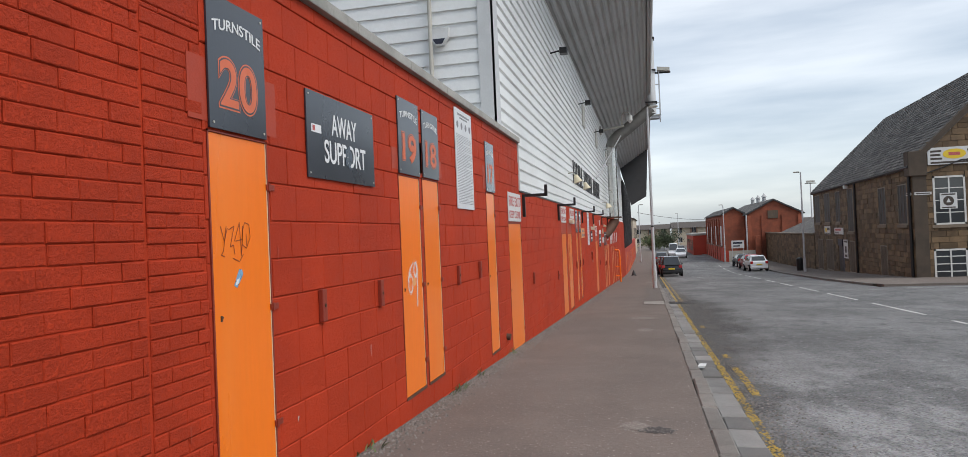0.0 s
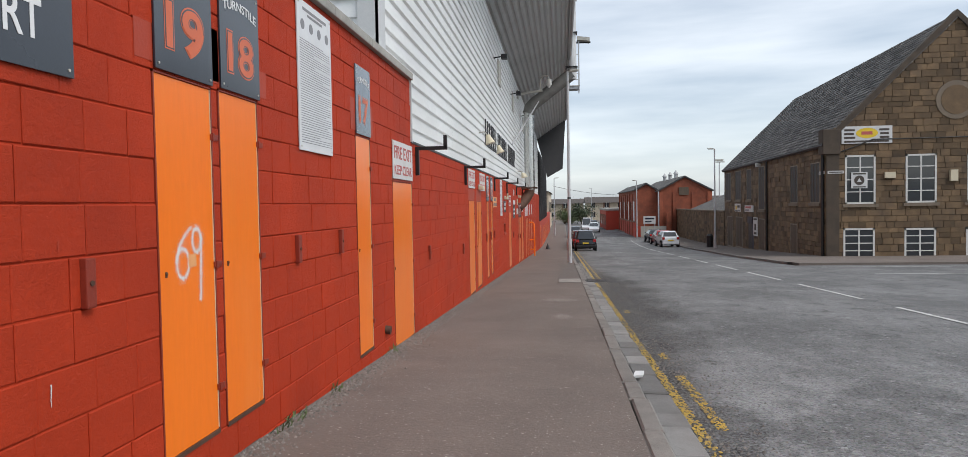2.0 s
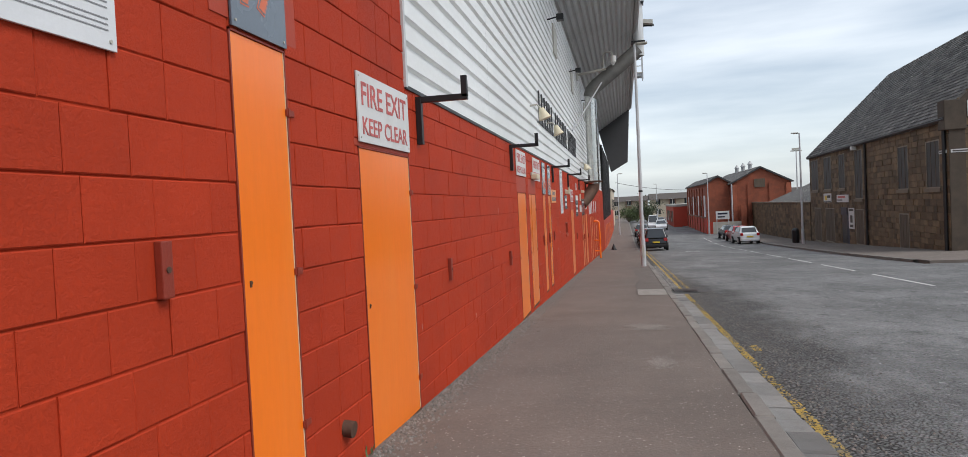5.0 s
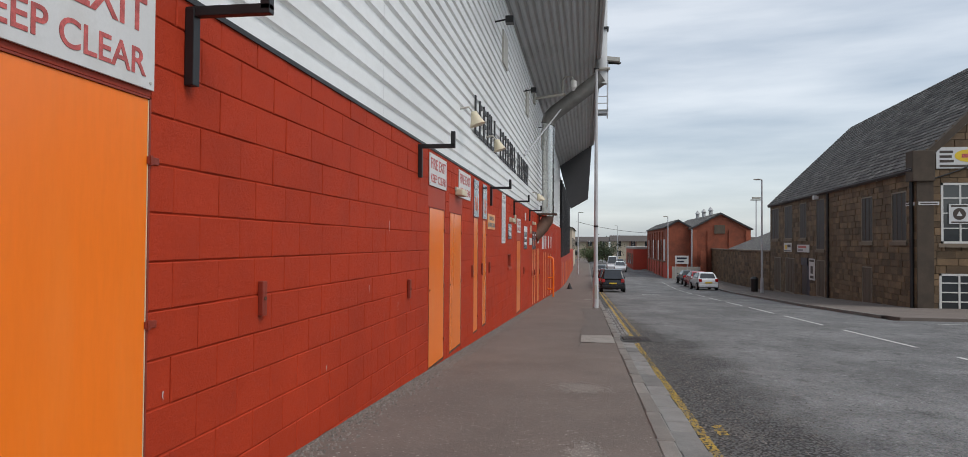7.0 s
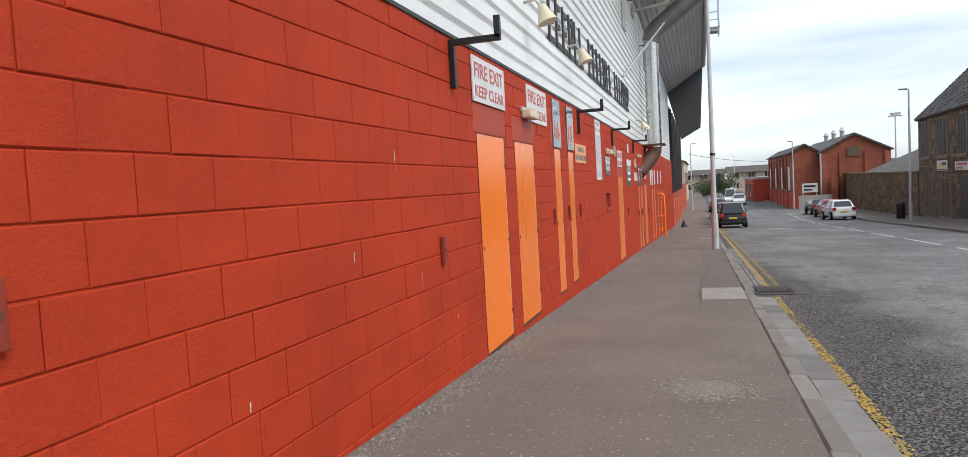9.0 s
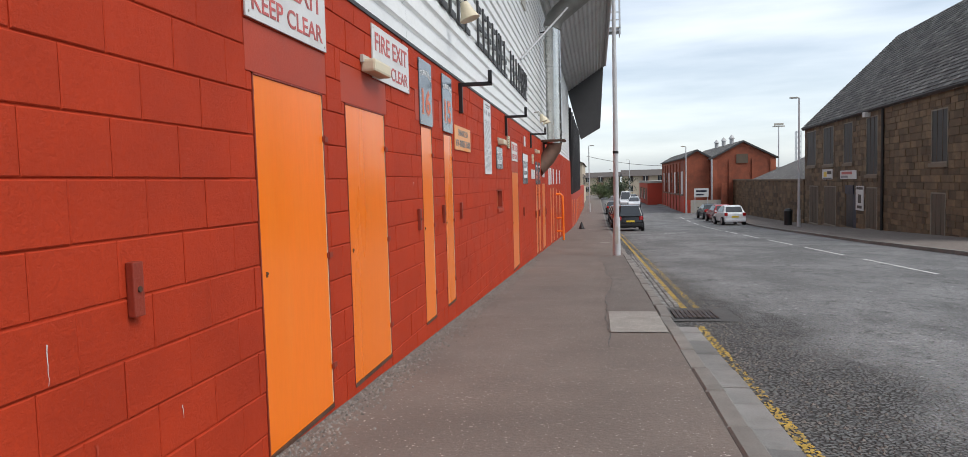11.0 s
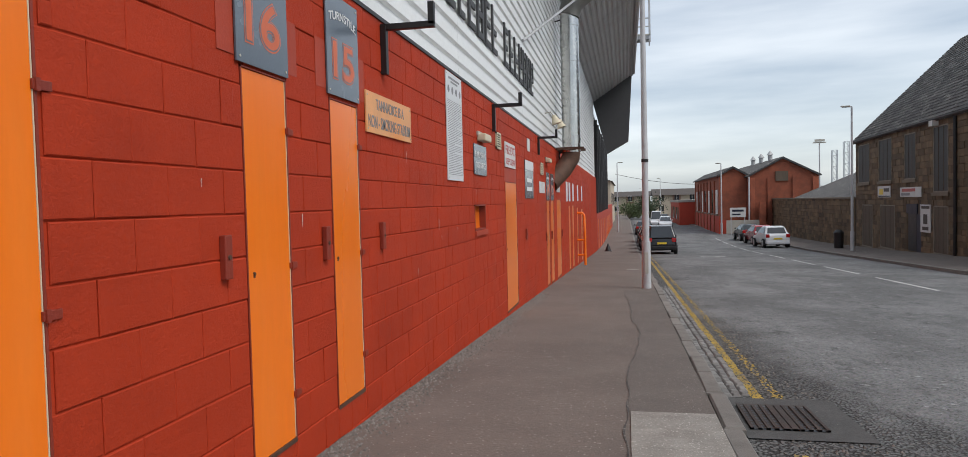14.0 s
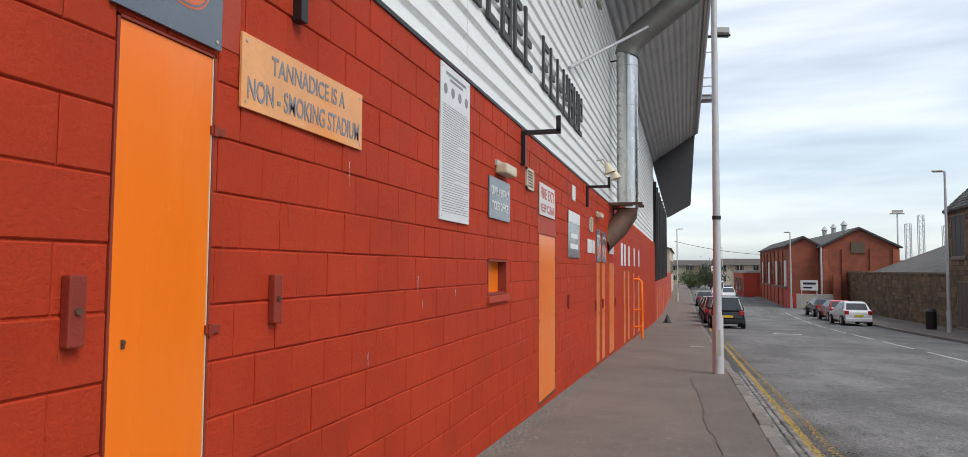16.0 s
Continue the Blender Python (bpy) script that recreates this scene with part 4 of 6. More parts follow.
for y, z in ((19.0, 3.70), (21.9, 3.68), (34.2, 3.45), (35.6, 3.5)):
    floodlight(y, z)
bm = B()
for k in range(4):
    part("spotlight", box(tube(B(), (0, 16.0 + 7 * k, 6.6), (0.3, 16.0 + 7 * k, 6.65), 0.02, n=8), 0.24, 0.42, 15.9 + 7 * k, 16.12 + 7 * k, 6.55, 6.7, bevel=0.01), M_BLACK, stand)

# galvanised duct
duct = thing("exhaust_duct", (0.42, 36.9, 1.9), "shiny galvanised steel exhaust duct running up the cladding", "duct")
part("riser", tube(B(), (0.42, 36.9, 2.85), (0.42, 36.9, 6.85), 0.26, n=28), M_GALV, duct)
part("foot", pipe(B(), [(0.42, 36.9, 2.95), (0.40, 36.9, 2.7), (0.2, 36.6, 2.35), (-0.15, 36.2, 1.95)], 0.255, 24), M_RUST, duct, "rust-stained duct foot")
part("raking_duct", pipe(B(), [(0.42, 36.9, 6.7), (0.50, 36.9, 7.0), (0.7, 36.9, 7.2), (2.45, 36.9, 8.5), (2.62, 36.9, 8.62)], 0.31, 24), M_DULLDUCT, duct)
part("upper_riser", tube(B(), (2.62, 36.9, 8.35), (2.62, 36.9, 14.0), 0.23, n=24), M_TRIM, duct)
for z in (3.2, 4.3, 5.4, 6.4):
    part("band", tube(B(), (0.42, 36.9, z), (0.42, 36.9, z + 0.05), 0.272, n=28), M_GALV, duct)
for cy in (36.5, 37.2):
    part("clamp", bx(0.0, 0.8, cy, cy + 0.06, 2.9, 2.97), M_RUST, duct)
part("stay", tube(B(), (0.0, 30.5, 4.6), (0.95, 36.5, 7.25), 0.03, n=8), M_POLE, duct)
for z in (8.9, 10.6, 12.3):
    part("bracket", box(B(), 2.3, 2.9, 36.6, 37.2, z, z + 0.06), M_BLACK, duct)
cctv = thing("cctv_camera", (1.2, 34.5, 7.9), "white dome security camera on a long bracket", "camera")
part("arm", box(tube(B(), (0.0, 34.5, 7.3), (1.2, 34.5, 7.45), 0.05, n=8), 0.0, 0.06, 34.3, 34.7, 7.1, 7.5), M_GREYLAMP, cctv)
part("swan_neck", pipe(B(), [(1.1, 34.5, 7.4), (1.1, 34.5, 8.0), (1.2, 34.5, 8.12), (1.45, 34.5, 8.12), (1.5, 34.5, 7.95)], 0.03, 10), M_GREYLAMP, cctv)
part("dome", tube(tube(B(), (1.5, 34.5, 7.95), (1.5, 34.5, 7.7), 0.12, 0.13, 16), (1.5, 34.5, 7.7), (1.5, 34.5, 7.58), 0.11, 0.04, 16), M_WFRAME, cctv)
# floodlight platform carried by the roof steel of the further stand
gant = thing("floodlight_platform", (3.0, 70, 13.2), "grey steel floodlight platform with rails above the roof", "platform")
part("column", bx(-0.9, -0.5, 69.8, 70.2, 7.4, 15), M_POLE, gant)
part("beam", box(box(B(), -0.9, 3.9, 69.5, 69.6, 13.25, 13.5), -0.9, 3.9, 70.6, 70.7, 13.25, 13.5), M_POLE, gant)
part("deck", bx(2.0, 3.9, 69.4, 70.8, 13.5, 13.58), M_GREYLAMP, gant)
for a, b in ((2.1, 69.45), (3.85, 69.45), (3.85, 70.75), (2.1, 70.75)):
    part("post", bx(a - 0.05, a + 0.05, b - 0.05, b + 0.05, 13.0, 18.2), M_POLE, gant)
for z in (14.1, 14.7, 16.5):
    part("rail", box(box(B(), 2.1, 3.85, 69.42, 69.5, z, z + 0.07), 3.82, 3.9, 69.45, 70.75, z, z + 0.07), M_POLE, gant)
part("lamp_arm", bx(3.0, 5.0, 69.8, 69.95, 17.7, 17.85), M_BLACK, gant)
part("lamp_head", slab(B(), [(3.7, 69.2, 17.9), (4.9, 69.2, 17.75), (4.9, 70.4, 17.75), (3.7, 70.4, 17.9)], (0, 0, 0.35)), M_GREYLAMP, gant)
# orange pipe guard at the wall foot
gp = thing("orange_pipe_guard", (0.15, 44.7, rise(44.7)), "orange-painted steel pipe guard at the foot of the wall", "pipe guard")
part("hoop", pipe(B(), [(0.0, 44.7, 0.98), (0.2, 44.7, 0.98), (0.28, 44.7, 0.9), (0.3, 44.7, 0.2), (0.3, 44.7, rise(44.7))], 0.05, 10), M_ORANGE, gp)
for z in (-0.7, -0.1):
    part("rail", tube(B(), (0.0, 44.7, z), (0.34, 44.7, z), 0.04, n=8), M_ORANGE, gp)
# runs and chips of pale paint on the wall
rd = random.Random(77)
vs, fs = [], []
for k in range(110):
    y, z = rd.uniform(0.2, 31), rd.uniform(0.6, 2.4)
    if any(h[0] - 0.05 < y < h[1] + 0.05 and h[2] < z < h[3] for h in HOLES) or z < rise(y) + 0.15 or z > 2.0 and rd.random() < 0.5:
        continue
    l, w, x0 = rd.uniform(0.02, 0.16), rd.uniform(0.0015, 0.0045), 0.0045
    n = 6
    base = len(vs)
    for i in range(n + 1):
        o = rd.uniform(-0.004, 0.004)
        ww = w * (1.4 - i / n)
        vs += [(x0, y + o - ww, z - l * i / n), (x0, y + o + ww, z - l * i / n)]
    fs += [(base + 2 * i, base + 2 * i + 1, base + 2 * i + 3, base + 2 * i + 2) for i in range(n)]
me = bpy.data.meshes.new("paint_runs")
me.from_pydata(vs, [], fs)
me.materials.append(M_REDPANEL)
me.materials.append(M_SIGNWHITE)
for k, p in enumerate(me.polygons):
    p.material_index = (k // 6) % 3 == 0
tagged(new("paint_runs", me), "thin pale runs and chips of paint on the red wall", "paint marks", kind="stuff")
al = thing("alarm_box", (-0.9, CORNER - 0.1, 5.2), "blue and white alarm box on the white end cladding", "alarm")
part("body", slab(B(), [(-1.02, CORNER - 0.06, 5.42), (-0.7, CORNER - 0.06, 5.42), (-0.72, CORNER - 0.06, 5.28), (-0.80, CORNER - 0.06, 5.16), (-0.92, CORNER - 0.06, 5.16), (-1.0, CORNER - 0.06, 5.28)], (0, -0.08, 0)), M_SIGNWHITE, al)
part("lower_panel", slab(B(), [(-0.96, CORNER - 0.141, 5.26), (-0.76, CORNER - 0.141, 5.26), (-0.81, CORNER - 0.141, 5.18), (-0.91, CORNER - 0.141, 5.18)], (0, -0.006, 0)), M_BLUE, al)

# ---- street lamps ----
def street_lamp(x, y, h, r, arm, label, collar=True):
    z = rise(y)
    t = thing("street_lamp", (x, y, z), label, "street lamp", "street lamps")
    part("base", tube(B(), (x, y, z - 0.05), (x, y, z + 1.1), r * 1.35, r * 1.3, 20), M_POLE, t)
    part("pole", tube(B(), (x, y, z + 1.1), (x, y, z + h), r, r * 0.62, 20), M_POLE, t)
    if collar:
        part("collar", tube(B(), (x, y, z + 2.95), (x, y, z + 3.02), r * 1.05, n=20), M_BLACK, t)
        part("access_door", bx(x - 0.045, x + 0.045, y - r * 1.38, y - r * 1.2, z + 0.35, z + 0.85, bevel=0.004), M_GREYLAMP, t)
    part("head", box(box(B(), min(x, x + arm), max(x, x + arm), y - 0.03, y + 0.03, z + h - 0.03, z + h + 0.03),
                     min(x + arm * 0.2, x + arm * 1.1), max(x + arm * 0.2, x + arm * 1.1), y - 0.09, y + 0.09, z + h, z + h + 0.07, bevel=0.02), M_GREYLAMP, t)


street_lamp(2.36, 33.6, 8.75, 0.078, 0.45, "tall grey steel street lamp at the kerb")
street_lamp(14.15, 58.4, 7.95, 0.08, -0.5, "tall grey steel street lamp on the far pavement", False)
street_lamp(11.5, 91, 7.2, 0.08, -0.5, "grey steel street lamp before the brick works", False)
street_lamp(1.0, 98, 8.0, 0.08, 0.6, "distant grey street lamp beside the wall", False)
street_lamp(9.0, 165, 8.0, 0.09, -0.6, "distant grey street lamp", False)
t = thing("floodlight_mast", (27, 115, rise(115)), "slim grey floodlight mast behind the low buildings", "mast")
part("pole", tube(B(), (27, 115, rise(115)), (27, 115, 8.4), 0.12, 0.08, 10), M_POLE, t)
part("head", box(box(B(), 26.2, 27.8, 114.9, 115.1, 8.3, 8.45), 26.4, 27.6, 114.8, 115.0, 8.5, 8.8), M_GREYLAMP, t)


# ---- cars ----
def car(name, at, turn, paint, label, length=4.1, width=1.74, high=1.5, estate=False, group="parked cars"):
    """A parked car with its rear towards -y before turning."""
    t = thing(name, (0, 0, 0), label, "car", group)
    L, W, H = length, width, high

    def skin(prof, half, inset=0.0):
        bm = B()
        rows = []
        for yy, zz, ww in prof:
            rows.append([bm.verts.new((s * ww * half, yy, zz)) for s in (-1, 1)])
        n = len(rows)
        for i in range(n):
            a, b = rows[i], rows[(i + 1) % n]
            bm.faces.new((a[0], a[1], b[1], b[0]))
        bm.faces.new([r[0] for r in rows])
        bm.faces.new([r[1] for r in rows][::-1])
        bmesh.ops.recalc_face_normals(bm, faces=bm.faces)
        bmesh.ops.bevel(bm, geom=list(bm.edges), offset=0.12, segments=4, affect='EDGES', profile=0.6, clamp_overlap=True)
        for f in bm.faces:
            f.smooth = True
        return bm

    part("body", skin([(0.10, 0.24, 0.86), (0.0, 0.52, 0.92), (0.06, 0.9, 0.90), (0.32, 0.99, 0.97), (L * 0.62, 0.96, 0.96), (L * 0.93, 0.80, 0.92),
                       (L, 0.60, 0.9), (L - 0.04, 0.28, 0.88)], W / 2), paint, t)
    back = 0.10 if estate else 0.36
    part("cabin", skin([(back - 0.06, 0.90, 0.93), (back + 0.24, H - 0.07, 0.68), (back + 0.7, H, 0.7), (L * 0.45, H - 0.02, 0.70), (L * 0.70, 0.92, 0.93)], W / 2), paint, t)
    z0, z1 = 0.97, H - 0.12
    yb = back - 0.06 + 0.28 * (z0 - 0.90) / (H - 0.96)
    yt = back - 0.06 + 0.28 * (z1 - 0.90) / (H - 0.96)
    part("rear_window", slab(B(), [(-0.72 * W / 2, yb - 0.012, z0), (0.72 * W / 2, yb - 0.012, z0), (0.62 * W / 2, yt - 0.012, z1), (-0.62 * W / 2, yt - 0.012, z1)], (0, 0.02, 0)), M_GLASS, t)
    for s in (-1, 1):
        part("side_window", slab(B(), [(s * 0.915 * W / 2, back + 0.2, 1.0), (s * 0.915 * W / 2, L * 0.62, 1.0), (s * 0.735 * W / 2, L * 0.47, H - 0.12),
                                       (s * 0.725 * W / 2, back + 0.42, H - 0.12)], (s * 0.012, 0, 0)), M_GLASS, t)
        part("tail_light", bx(min(s * 0.62, s * 0.90) * W / 2, max(s * 0.62, s * 0.90) * W / 2, -0.005, 0.2, 0.70, 0.94, bevel=0.04), M_TAIL, t)
        part("mirror", bx(min(s * 0.96, s * 1.1) * W / 2, max(s * 0.96, s * 1.1) * W / 2, L * 0.60, L * 0.60 + 0.1, 0.96, 1.1, bevel=0.02), paint, t)
        for yy in (L * 0.17, L * 0.81):
            w = part("wheel", tube(B(), (s * (W / 2 - 0.19), yy, 0.315), (s * (W / 2 + 0.005), yy, 0.315), 0.315, n=24), M_TYRE, t)
            part("rim", tube(B(), (s * (W / 2), yy, 0.315), (s * (W / 2 + 0.012), yy, 0.315), 0.21, n=18), M_RIM, w)
    part("windscreen", slab(B(), [(-0.8 * W / 2, L * 0.69, 0.98), (0.8 * W / 2, L * 0.69, 0.98), (0.66 * W / 2, L * 0.48, H - 0.1), (-0.66 * W / 2, L * 0.48, H - 0.1)], (0, 0.012, 0.012)), M_GLASS, t)
    part("number_plate", bx(-0.26, 0.26, -0.018, 0.01, 0.58, 0.69), M_PLATEY, t)
    part("bumper", bx(-0.88 * W / 2, 0.88 * W / 2, -0.04, 0.14, 0.26, 0.5, bevel=0.06), M_BLACK if paint is M_CARBLACK else paint, t)
    fall = math.degrees(math.atan2(rise(at[1] + 3) - rise(at[1]), 3))
    t.matrix_basis = pose(at[0], at[1], rise(at[1]) - 0.075, fall, 0, turn)
    return t


car("black_hatchback_car", (3.92, 58.0), 0, M_CARBLACK, "black compact estate car parked at the kerb, seen from behind", 3.9, 1.78, 1.68, True)
car("maroon_car", (3.75, 64.2), 0, M_CARMAROON, "dark maroon car parked at the kerb behind a black car", 4.2, 1.75, 1.7, True)
car("black_car", (3.75, 70.2), 0, M_CARBLACK, "dark car parked in the row at the kerb", 4.2, 1.75, 1.6)
car("grey_car", (3.75, 76.5), 0, M_CARGREY, "grey car parked in the row at the kerb", 4.2, 1.75, 1.5)
car("grey_car", (3.75, 92), 0, M_CARGREY, "grey car parked far down the street", 4.2, 1.75, 1.5)
car("white_hatchback_car", (11.95, 66.5), 3, M_CARWHITE, "white hatchback parked at the far kerb", 3.9, 1.72, 1.5)
car("red_car", (12.25, 72.3), 3, M_CARRED, "red hatchback parked at the far kerb", 4.0, 1.72, 1.48)
car("dark_grey_car", (12.3, 78.2), 2, M_CARGREY, "dark grey car parked at the far kerb", 4.2, 1.75, 1.45)
for xx, yy, m, hh in ((7.0, 112, M_CARWHITE, 1.5), (6.2, 120, M_CARWHITE, 2.1), (7.6, 128, M_CARGREY, 1.5)):
    car("distant_car", (xx, yy), 178, m, "pale car far along the street", 4.2, 1.75, hh, hh > 2)


# ---- stone engineering works on the corner ----
works = thing("stone_works", (18, 50, rise(50)), "two-storey brown stone works with slate roof", "building")
PX, PY, QX, QY = 15.3, 38.3, 16.65, 66.0      # street facade from corner to far end
SIDE = math.hypot(QX - PX, QY - PY)
side_dir = Vector((QX - PX, QY - PY, 0)).normalized()
side_out = Vector((-side_dir.y, side_dir.x, 0))
GW, EAVES, APEX = 12.2, 4.85, 11.1
# local frames: u along the facade, w up, d out of it
def on_side(u, w, d=0.0):
    return Vector((PX, PY, 0)) + side_dir * u + side_out * d + Vector((0, 0, w))


def on_gable(u, w, d=0.0):
    return Vector((PX + u, PY - d, w))


def panel(bm, f, u0, u1, w0, w1, d0, d1):
    v = [f(u, w, d) for d in (d0, d1) for u, w in ((u0, w0), (u1, w0), (u1, w1), (u0, w1))]
    v = [bm.verts.new(p) for p in v]
    for q in ((0, 1, 2, 3), (4, 5, 6, 7), (0, 1, 5, 4), (1, 2, 6, 5), (2, 3, 7, 6), (3, 0, 4, 7)):
        bm.faces.new([v[i] for i in q])
    return bm


SIDE_WIN = [(0.95, 2.55, 1.9, 4.05), (4.9, 6.45, 1.9, 4.1), (12.8, 14.55, 1.45, 4.5), (16.85, 18.5, 2.15, 4.5), (20.55, 22.85, 2.15, 4.55), (24.7, 27.1, 2.15, 4.55)]
SIDE_LOW = [(5.0, 6.4, -1.2, 0.7), (12.8, 14.5, -1.4, 0.83), (20.0, 22.6, -1.65, 0.82), (24.1, 26.3, -1.8, 0.8)]
SIDE_DOOR = (16.1, 18.1, -1.5, 0.9)
GAB_WIN = [(0.9, 2.35, 1.83, 4.28), (3.77, 5.22, 1.85, 4.27), (6.64, 8.1, 1.85, 4.27), (9.5, 10.95, 1.85, 4.27)]
GAB_LOW = [(0.82, 2.32, -0.9, 0.61), (3.72, 5.2, -0.92, 0.58), (6.6, 8.1, -0.92, 0.58), (9.5, 10.95, -0.92, 0.58)]


def stones(f, length, w_lo, w_hi, holes, seed, limit=None):
    """Coursed rubble: blocks of uneven length, broken round the openings."""
    rr = random.Random(seed)
    bm = B()
    w = w_lo
    while w < w_hi:
        h = rr.uniform(0.24, 0.36)
        u = rr.uniform(-0.4, 0)
        while u < length:
            l = rr.uniform(0.35, 0.85)
            rects = [(max(u, 0), min(u + l, length), w, min(w + h, w_hi))]
            for hh in holes:
                rects = cut(rects, hh)
            for a, b, c, d in rects:
                if b - a < 0.06 or d - c < 0.06:
                    continue
                if limit:
                    m = limit((c + d) / 2)
                    a, b = max(a, m[0]), min(b, m[1])
                    if b - a < 0.06:
                        continue
                o = rr.uniform(0.0, 0.022)
                v = [f(p, q, 0.012 + o) for p, q in ((a + 0.012, c + 0.012), (b - 0.012, c + 0.012), (b - 0.012, d - 0.012), (a + 0.012, d - 0.012))]
                g = [f(p, q, -0.02) for p, q in ((a, c), (b, c), (b, d), (a, d))]
                vv, gg = [bm.verts.new(p) for p in v], [bm.verts.new(p) for p in g]
                bm.faces.new(vv)
                for i in range(4):
                    bm.faces.new((gg[i], gg[(i + 1) % 4], vv[(i + 1) % 4], vv[i]))
            u += l
        w += h
    return bm


bm = B()
panel(bm, on_side, 0, SIDE, -2.4, EAVES, -0.30, -0.005)
part("side_wall", bm, M_STONEJ, works)
bm = slab(B(), [on_gable(0.3, -1.4, -0.005), on_gable(GW, -1.4, -0.005), on_gable(GW, EAVES + 0.6, -0.005), on_gable(GW / 2, APEX - 0.2, -0.005), on_gable(0.3, EAVES + 0.6, -0.005)], (0, 0.3, 0))
part("gable_wall", bm, M_STONEJ, works)
part("rubble_facing", stones(on_side, SIDE, -2.4, EAVES, SIDE_WIN + SIDE_LOW + [SIDE_DOOR], 5), M_STONE, works)["kind"] = "stuff"


def rake(w):
    if w < EAVES + 0.5:
        return (0, GW)
    k = (w - EAVES - 0.3) / (APEX - EAVES - 0.3) * GW / 2
    return (k, GW - k)


part("rubble_facing", stones(on_gable, GW, -1.4, APEX, GAB_WIN + GAB_LOW, 6, rake), M_STONE, works)["kind"] = "stuff"
for f, wins, boarded in ((on_side, SIDE_WIN, True), (on_side, SIDE_LOW, True), (on_gable, GAB_WIN, False), (on_gable, GAB_LOW, False)):
    for u0, u1, w0, w1 in wins:
        upper = boarded and w0 > 1
        win = part("window", panel(B(), f, u0 + 0.04, u1 - 0.04, w0 + 0.04, w1 - 0.04, -0.03, 0.004), M_MESHWIN if upper else M_BOARD if boarded else M_GLASS, works,
                   "boarded window" if boarded else "window with white glazing bars")
        s = panel(B(), f, u0 - 0.12, u1 + 0.12, w0 - 0.16, w0, -0.02, 0.09)
        part("sill", s, M_DRESSED, win)
        fr = B()
        mt = 0.06 if boarded else 0.09
        for q in ((u0, u0 + mt, w0, w1), (u1 - mt, u1, w0, w1), (u0, u1, w0, w0 + mt), (u0, u1, w1 - mt, w1)):
            panel(fr, f, *q, -0.02, 0.03)
        part("frame", fr, M_PALEFRAME if boarded else M_WFRAME, win)
        if boarded:
            for k in (1, 2):
                uu = u0 + (u1 - u0) * k / 3
                part("batten", panel(B(), f, uu - 0.02, uu + 0.02, w0 + mt, w1 - mt, -0.004, 0.016), M_BOARD, win)
        else:
            part("glazing_bar", panel(B(), f, (u0 + u1) / 2 - 0.035, (u0 + u1) / 2 + 0.035, w0 + mt, w1 - mt, -0.01, 0.022), M_WFRAME, win)
            for k in (1, 2, 3):
                ww = w0 + (w1 - w0) * k / 4
                part("glazing_bar", panel(B(), f, u0 + mt, u1 - mt, ww - 0.025, ww + 0.025, -0.01, 0.020), M_WFRAME, win)
dr = part("door", panel(B(), on_side, SIDE_DOOR[0] + 0.7, SIDE_DOOR[1] - 0.15, SIDE_DOOR[2], SIDE_DOOR[3] - 0.5, -0.03, 0.004), M_BLACK, works, "dark open entrance doorway")
part("door_surround", panel(panel(B(), on_side, SIDE_DOOR[0] + 0.5, SIDE_DOOR[1], SIDE_DOOR[3] - 0.5, SIDE_DOOR[3], -0.02, 0.05), on_side, SIDE_DOOR[0], SIDE_DOOR[0] + 0.68, SIDE_DOOR[2], SIDE_DOOR[3] - 0.5, -0.02, 0.006), M_BLUE, works, "dark blue door surround")
part("downpipe", tube(B(), on_side(11.9, -1.6, 0.1), on_side(11.9, 4.85, 0.1), 0.07, n=8), M_BLACK, works)
part("downpipe", tube(B(), on_side(0.25, -0.9, 0.1), on_side(0.25, 4.7, 0.1), 0.08, n=8), M_BLACK, works)
part("gutter", tube(B(), on_side(-0.1, EAVES - 0.03, 0.16), on_side(SIDE, EAVES - 0.03, 0.16), 0.08, n=8), M_BLACK, works)
part("skewputt", bx(PX - 0.2, PX + 0.65, PY - 0.14, PY + 0.5, 4.35, 5.6, bevel=0.03), M_DARKSTONE, works, "dark dressed stone block at the gable foot")
part("quoin", panel(B(), on_gable, 0.0, 0.62, -1.3, 4.35, -0.02, 0.05), M_DARKSTONE, works)
cable = pipe(B(), [on_gable(0.6, 4.45, 0.08), on_gable(1.2, 4.65, 0.08), on_gable(2.2, 5.05, 0.08), on_gable(5, 5.05, 0.08), on_gable(9, 5.1, 0.08), on_gable(12, 5.1, 0.08)], 0.03, 6)
part("cable", cable, M_BLACK, works)
part("roundel", tube(B(), on_gable(6.1, 6.9, 0.06), on_gable(6.1, 6.9, 0.0), 0.95, n=28), M_DRESSED, works, "round stone roundel high in the gable")
part("roundel_recess", tube(B(), on_gable(6.1, 6.9, 0.075), on_gable(6.1, 6.9, 0.06), 0.72, n=28), M_STONE, works)
part("alarm_box", panel(B(), on_gable, 2.75, 3.25, 3.1, 3.4, 0.02, 0.16), M_CREAM, works)
part("alarm_box", panel(B(), on_gable, 5.8, 6.15, 2.9, 3.45, 0.02, 0.16), M_CREAM, works)
part("wall_lamp", panel(B(), on_side, 13.9, 14.3, 4.5, 4.75, 0.02, 0.3), M_WFRAME, works)
